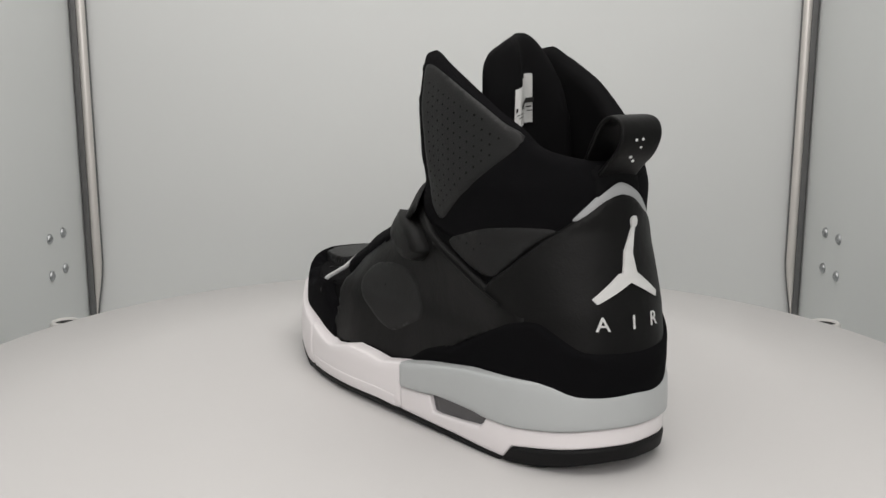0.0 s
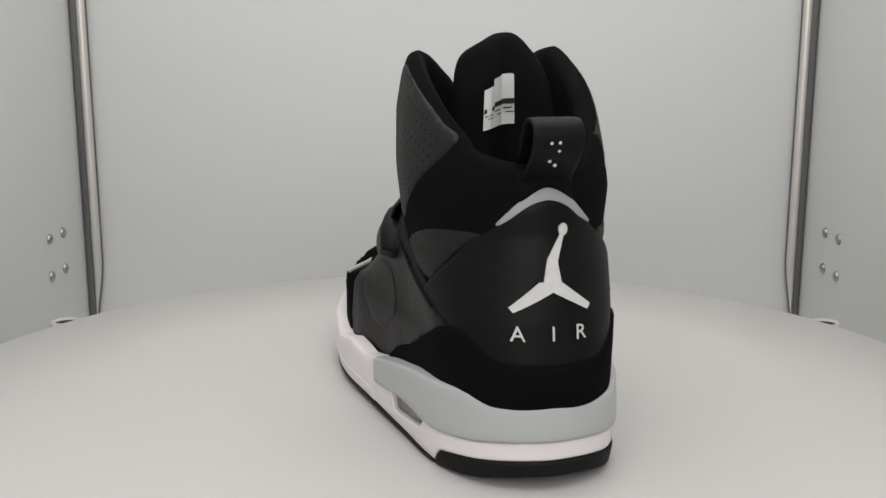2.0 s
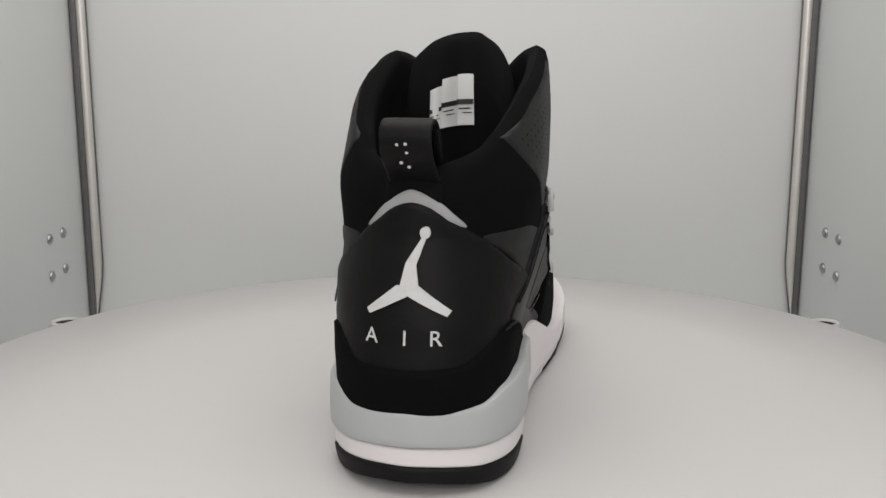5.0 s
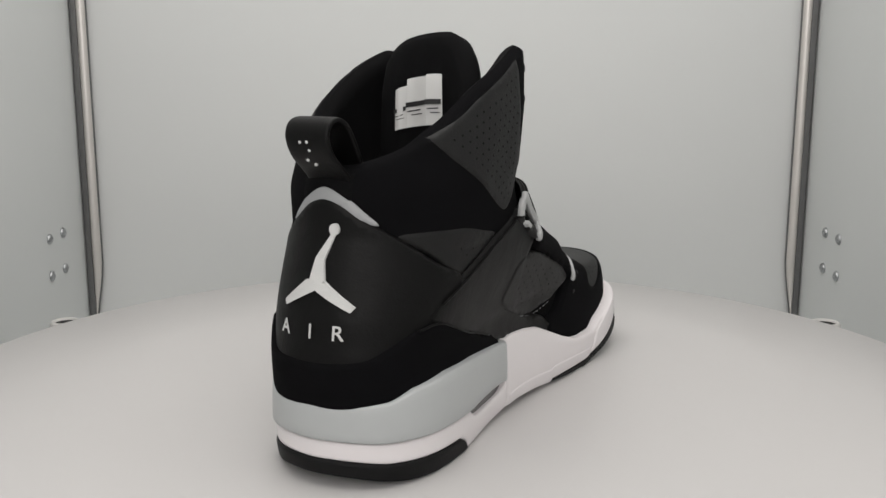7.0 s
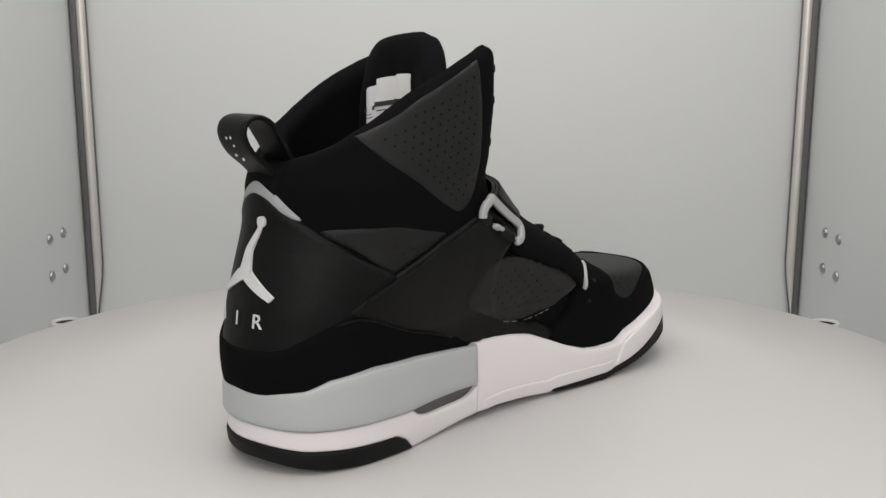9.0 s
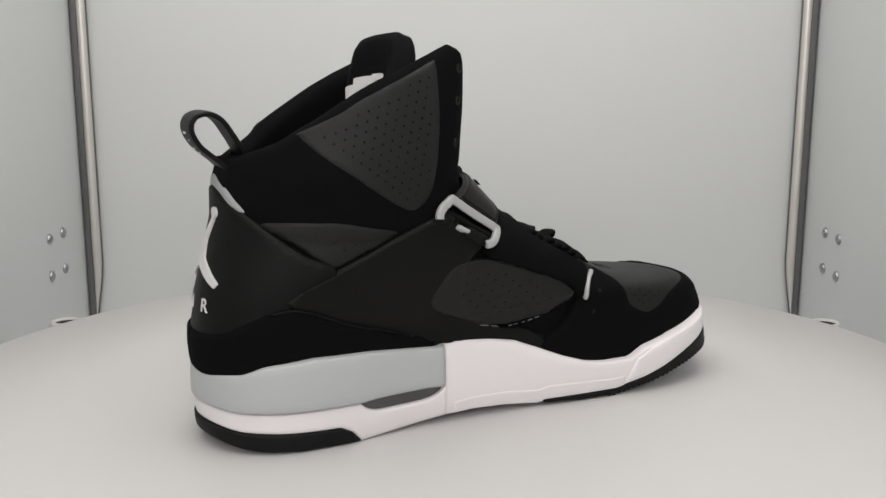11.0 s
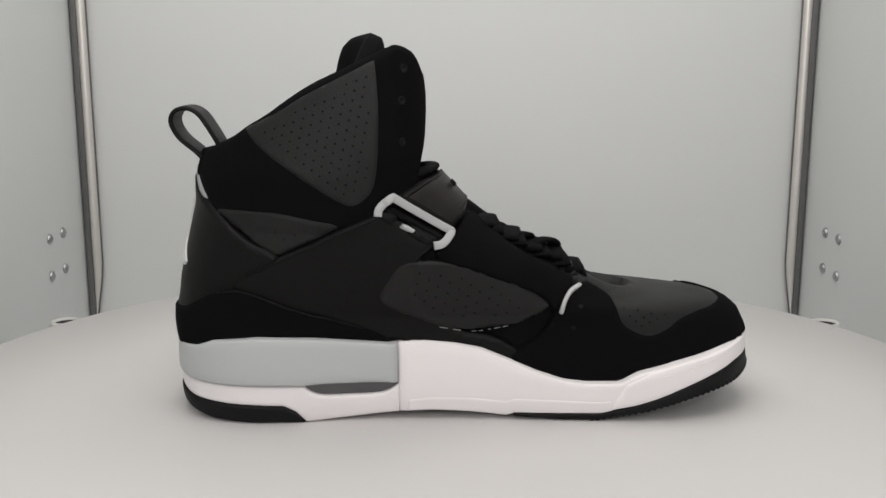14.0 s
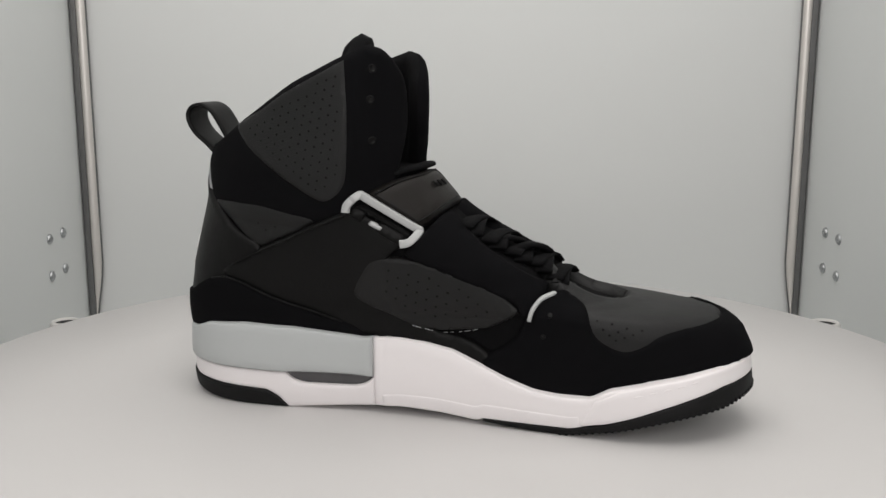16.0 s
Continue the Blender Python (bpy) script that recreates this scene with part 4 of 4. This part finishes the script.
def band_bm(upper, lower, thick, rows=9, inset=0.0, lift=0.0, f0=0.0, f1=1.0):
    """A soft flat band between two edge lines, with rounded rims."""
    up, dn = smooth_open(upper, 8), smooth_open(lower, 8)
    n = len(up) - 1
    a0, a1 = round(f0 * n), round(f1 * n)
    hub = Vector((0.110, 0.0, 0.085))
    bm = bmesh.new()
    grids = ([], [])
    for i in range(a0, a1 + 1):
        tops, lows = [], []
        for k in range(rows):
            g = inset + (1 - 2 * inset) * k / (rows - 1)
            p = up[i].lerp(dn[i], g)
            across, along = dn[i] - up[i], up[min(i + 1, n)] - up[max(i - 1, 0)]
            nn = across.cross(along).normalized()
            if nn.dot(p - hub) < 0:
                nn = -nn
            e = min(1.0, min(k, rows - 1 - k) / 1.5)
            ee = min(1.0, min(i - a0, a1 - i) / 1.5)
            bulge = thick * math.sqrt(max(0.0, 1 - (1 - min(e, ee)) ** 2))
            tops.append(bm.verts.new(p + nn * (lift + bulge)))
            lows.append(bm.verts.new(p + nn * (lift - thick * 0.3)))
        grids[0].append(tops)
        grids[1].append(lows)
    for g in grids:
        for a, b in zip(g, g[1:]):
            for k in range(rows - 1):
                bm.faces.new((a[k], b[k], b[k + 1], a[k + 1]))
    t, l = grids
    loop_t = [row[0] for row in t] + t[-1][1:] + [row[-1] for row in t[::-1]][1:] + t[0][::-1][1:-1]
    loop_l = [row[0] for row in l] + l[-1][1:] + [row[-1] for row in l[::-1]][1:] + l[0][::-1][1:-1]
    for k in range(len(loop_t)):
        q = (k + 1) % len(loop_t)
        bm.faces.new((loop_t[k], loop_t[q], loop_l[q], loop_l[k]))
    return bm


def strap_and_buckle():
    def out(x, z, d):
        return OUTER.lift(Vector((x, z))) + Vector((0, -d, 0))

    def inn(x, z, d):
        return INNER.lift(Vector((x, z))) + Vector((0, d, 0))
    upper = [out(0.1172, 0.1184, 0.0045), out(0.1265, 0.1236, 0.0045), Vector((0.1345, -0.0150, 0.1255)), Vector((0.1350, 0.0060, 0.1258)), Vector((0.1300, 0.0300, 0.1210)), inn(0.1150, 0.1090, 0.006)]
    lower = [out(0.1442, 0.1010, 0.0045), out(0.1488, 0.1042, 0.0050), Vector((0.1515, -0.0150, 0.1078)), Vector((0.1515, 0.0060, 0.1080)), Vector((0.1470, 0.0300, 0.1010)), inn(0.1330, 0.0890, 0.006)]
    strap = part("strap", band_bm(upper, lower, 0.0022), LEATHER, shoe, "black leather instep strap")
    part("pad", band_bm(upper, lower, 0.0016, inset=0.045, lift=0.0014, f0=0.0, f1=0.62), PADLEATHER, strap, "raised brownish leather pad, its warm sheen put into a lighter colour")
    edge_u, edge_l = smooth_open(upper, 8), smooth_open(lower, 8)
    k1 = round(0.60 * (len(edge_u) - 1))
    ring = [edge_u[i].lerp(edge_l[i], 0.13) for i in range(1, k1)] + [edge_u[k1].lerp(edge_l[k1], g) for g in (0.22, 0.5, 0.78)] + [edge_u[i].lerp(edge_l[i], 0.87) for i in range(k1 - 1, 0, -1)] + [edge_u[1].lerp(edge_l[1], g) for g in (0.78, 0.5, 0.22)]
    ring = [p + (p - Vector((0.110, 0.0, 0.085))).normalized() * 0.0027 for p in ring + ring[:1]]
    part("piping", sweep_bm(ring, 0.0011, 0.0011, (0, 0, 1), 6), LEATHER, strap, "black edge piping round the pad")
    # plain bars where the strap is embossed
    for k in range(3):
        a, b = upper[2].lerp(lower[2], 0.36 + 0.02 * k), upper[3].lerp(lower[3], 0.36 + 0.02 * k)
        c = a.lerp(b, 0.05 + 0.3 * k) + Vector((0.0030, -0.001, 0.0030))
        part("embossed_bar", sweep_bm([c, c + (lower[2] - upper[2]) * 0.14], 0.0034, 0.0008, (0, 1, 0), 8), HOLE, strap, "small embossed dark bar")
    # inner strap end: padded tab
    tab = [(0.1320, 0.1040), (0.1220, 0.1030), (0.1060, 0.0985), (0.0980, 0.0912), (0.1020, 0.0858), (0.1103, 0.0825), (0.1240, 0.0850), (0.1350, 0.0910)]
    panel("strap_tab", INNER, on(INNER, tab), LEATHER, "padded black leather strap end", off=0.0108, thick=0.0080, r=0.0030)
    # buckle: one light grey frame with two hooked ends
    frame_line = smooth_open([(0.1078, 0.1088, 0), (0.1082, 0.1118, 0), (0.1104, 0.1146, 0), (0.1146, 0.1176, 0), (0.1164, 0.1170, 0), (0.1226, 0.1130, 0), (0.1326, 0.1068, 0), (0.1422, 0.1010, 0), (0.1434, 0.0998, 0), (0.1416, 0.0970, 0), (0.1388, 0.0945, 0), (0.1348, 0.0938, 0)], 6)
    path = [out(p[0], p[1], 0.0059 if 0.1115 < p[0] < 0.1420 and p[1] > 0.1 else 0.0050) for p in frame_line]
    part("buckle", sweep_bm(path, 0.0028, 0.0040, (0, 1, 0), 16, power=5.0), SILVER, shoe, "light grey plastic buckle frame")
    slot = [(0.1121, 0.1092), (0.1151, 0.1120), (0.1276, 0.1045), (0.1381, 0.0980), (0.1364, 0.0950), (0.1276, 0.1005)]
    panel("buckle_slot", OUTER, on(OUTER, slot), HOLE, "dark buckle slot", off=0.0036, thick=0.002, r=0.0008)
    panel("strap_fork", OUTER, on(OUTER, [(0.1060, 0.1078), (0.1108, 0.1122), (0.1175, 0.1080), (0.1140, 0.1030)]), LEATHER, "leather fork held in the buckle", off=0.0044, thick=0.002, r=0.0008, curve=False)
    panel("strap_fork", OUTER, on(OUTER, [(0.1235, 0.1042), (0.1372, 0.0960), (0.1340, 0.0915), (0.1200, 0.0992)]), LEATHER, "leather fork held in the buckle", off=0.0044, thick=0.002, r=0.0008, curve=False)
    panel("buckle_tab", OUTER, on(OUTER, [(0.1192, 0.1049), (0.1261, 0.1010), (0.1238, 0.0986), (0.1171, 0.1026)]), SILVER, "small light grey tab", off=0.0052, thick=0.002, r=0.0008, curve=False)


def laces():
    rows = [(0.1600, 0.1665, 0.022), (0.1730, 0.1790, 0.022), (0.1850, 0.1920, 0.021), (0.1960, 0.2020, 0.020), (0.2070, 0.2100, 0.019)]
    for a, b, half in rows:
        for sgn in (1, -1):
            path = []
            for k in range(13):
                f = k / 12 * 2 - 1
                x = (a + b) / 2 + sgn * (b - a) * 0.40 * f
                p = TOPC.lift(Vector((x, half * f + 0.002)))
                path.append(p + Vector((0.0004, 0, 0.0006 + 0.0006 * (1 - f * f) + (0.0006 if sgn > 0 else 0))))
            part("lace", sweep_bm(path, 0.0096, 0.0026, None, 12), TEXTILE, shoe, "flat black lace")
    # bow loops and the knotted row under the collar
    for pts in ([(0.1860, -0.012, 0.0870), (0.1915, -0.009, 0.0900), (0.1975, -0.003, 0.0888), (0.2000, 0.003, 0.0852), (0.1970, 0.009, 0.0838)],
                [(0.1760, -0.012, 0.0910), (0.1800, -0.008, 0.0930), (0.1850, -0.002, 0.0915), (0.1860, 0.005, 0.0885)],
                [(0.1250, -0.027, 0.1262), (0.1310, -0.018, 0.1280), (0.1345, -0.004, 0.1285), (0.1335, 0.012, 0.1280), (0.1270, 0.026, 0.1262)]):
        part("lace", sweep_bm(smooth_open(pts, 6), 0.0070, 0.0032, None, 12), TEXTILE, shoe, "flat black lace")
    for chart in (OUTER, INNER):
        path = [chart.lift(Vector(p[:2])) + Vector((0, chart.sign * 0.0042, 0.0006)) for p in smooth_open([(0.1988, 0.0574, 0), (0.2005, 0.0630, 0), (0.2040, 0.0676, 0), (0.2095, 0.0695, 0)], 6)]
        part("lace_loop", sweep_bm(path, 0.0026, 0.0022, (0, 1, 0.4), 10), SILVER, shoe, "light grey cord lace loop")
    for chart in (OUTER, INNER):
        for x, z in ((0.2055, 0.0500), (0.2085, 0.0590)):
            q = Vector((x, z))
            c = chart.lift(q)
            ex, ez = chart.lift(q + Vector((0.001, 0))) - c, chart.lift(q + Vector((0, 0.001))) - c
            nn = ex.cross(ez).normalized()
            nn = nn if nn.y * chart.sign > 0 else -nn
            m = Matrix.Translation(c + nn * 0.0037) @ nn.to_track_quat("Z", "Y").to_matrix().to_4x4()
            part("eyelet", lathe_bm([(0.0003, 0.0001), (0.0011, 0.0002), (0.0013, 0.0001), (0.0013, -0.0006)], 18, m), LEATHER, shoe, "small punched eyelet")


def decal(name, pts, curve):
    """A raised embroidered shape on the heel."""
    flat = [Vector((p[0], p[1], 0)) for p in pts]
    flat = smooth_closed(flat, 6) if curve else [flat[i].lerp(flat[(i + 1) % len(flat)], k / 8) for i in range(len(flat)) for k in range(8)]
    flat = [Vector(p[:2]) for p in flat]
    n = len(flat)
    x0, x1 = min(p.x for p in flat), max(p.x for p in flat)
    y0, y1 = min(p.y for p in flat), max(p.y for p in flat)
    grid = [Vector((x0 + 0.0009 * i, y0 + 0.0009 * j)) for i in range(int((x1 - x0) / 0.0009) + 1) for j in range(int((y1 - y0) / 0.0009) + 1)]
    grid = [q for q in grid if inside(q, flat) and min(seg_dist(q, flat[i], flat[i - 1]) for i in range(n)) > 0.0004]
    vo, _, fo, *_ = delaunay_2d_cdt(flat + grid, [], [list(range(n))], 1, 1e-7)
    bm = bmesh.new()
    vs = [bm.verts.new(BACK.lift(q) + Vector((-0.0034, 0, 0))) for q in vo]
    for f in fo:
        bm.faces.new([vs[k] for k in f])
    ret = bmesh.ops.extrude_face_region(bm, geom=bm.faces[:])
    for v in ret["geom"]:
        if isinstance(v, bmesh.types.BMVert):
            v.co.x += 0.0015
    part(name, bm, THREAD, shoe, "white embroidered emblem stroke", smooth=False)


def heel_marks():
    emblem = [("emblem_disc", [(-0.0085, 0.1130), (-0.0078, 0.1152), (-0.0060, 0.1156), (-0.0044, 0.1142), (-0.0046, 0.1116), (-0.0060, 0.1106), (-0.0078, 0.1112)], True),
              ("emblem_bar", [(-0.0068, 0.1110), (-0.0050, 0.1110), (0.0012, 0.1010), (0.0034, 0.0908), (-0.0046, 0.0908), (-0.0032, 0.1000)], False),
              ("emblem_chevron", [(0.0180, 0.0812), (0.0050, 0.0916), (-0.0046, 0.0916), (-0.0182, 0.0814), (-0.0166, 0.0792), (-0.0004, 0.0876), (0.0164, 0.0792)], False)]
    for name, pts, cv in emblem:
        decal(name, pts, cv)
    for ch, y0 in (("A", 0.0180), ("I", 0.0013), ("R", -0.0098)):
        data = bpy.data.curves.new("letter", "FONT")
        data.body, data.size, data.resolution_u = ch, 0.0090, 3
        tmp = new("letter_tmp", data)
        bpy.context.view_layer.update()
        me = bpy.data.meshes.new_from_object(tmp.evaluated_get(bpy.context.evaluated_depsgraph_get()))
        bpy.data.objects.remove(tmp)
        bm = bmesh.new()
        bm.from_mesh(me)
        bpy.data.meshes.remove(me)
        for v in bm.verts:
            p = BACK.lift(Vector((y0 - v.co.x, 0.0676 + v.co.y)))
            v.co = p + Vector((-0.0030, 0, 0))
        ret = bmesh.ops.extrude_face_region(bm, geom=bm.faces[:])
        for v in ret["geom"]:
            if isinstance(v, bmesh.types.BMVert):
                v.co.x -= 0.0004
        part("letter", bm, THREAD, shoe, "white embroidered letter", smooth=False)


sole()
upper()
tongue()
pull_loop()
strap_and_buckle()
laces()
heel_marks()


def motions():
    """The disc carries the shoe round at a steady rate."""
    rows = []
    for k in range(33):
        t = k * 0.5
        rows.append((t, Matrix.Rotation(radians(119.744 - 8.4830 * t), 4, "Z") @ Matrix.Translation((-0.14123, -0.01455, 0))))
    walk(shoe, rows)
    walk(disc_table, [(t, Matrix.Rotation(radians(-8.4830 * t), 4, "Z")) for t, _ in rows])


motions()
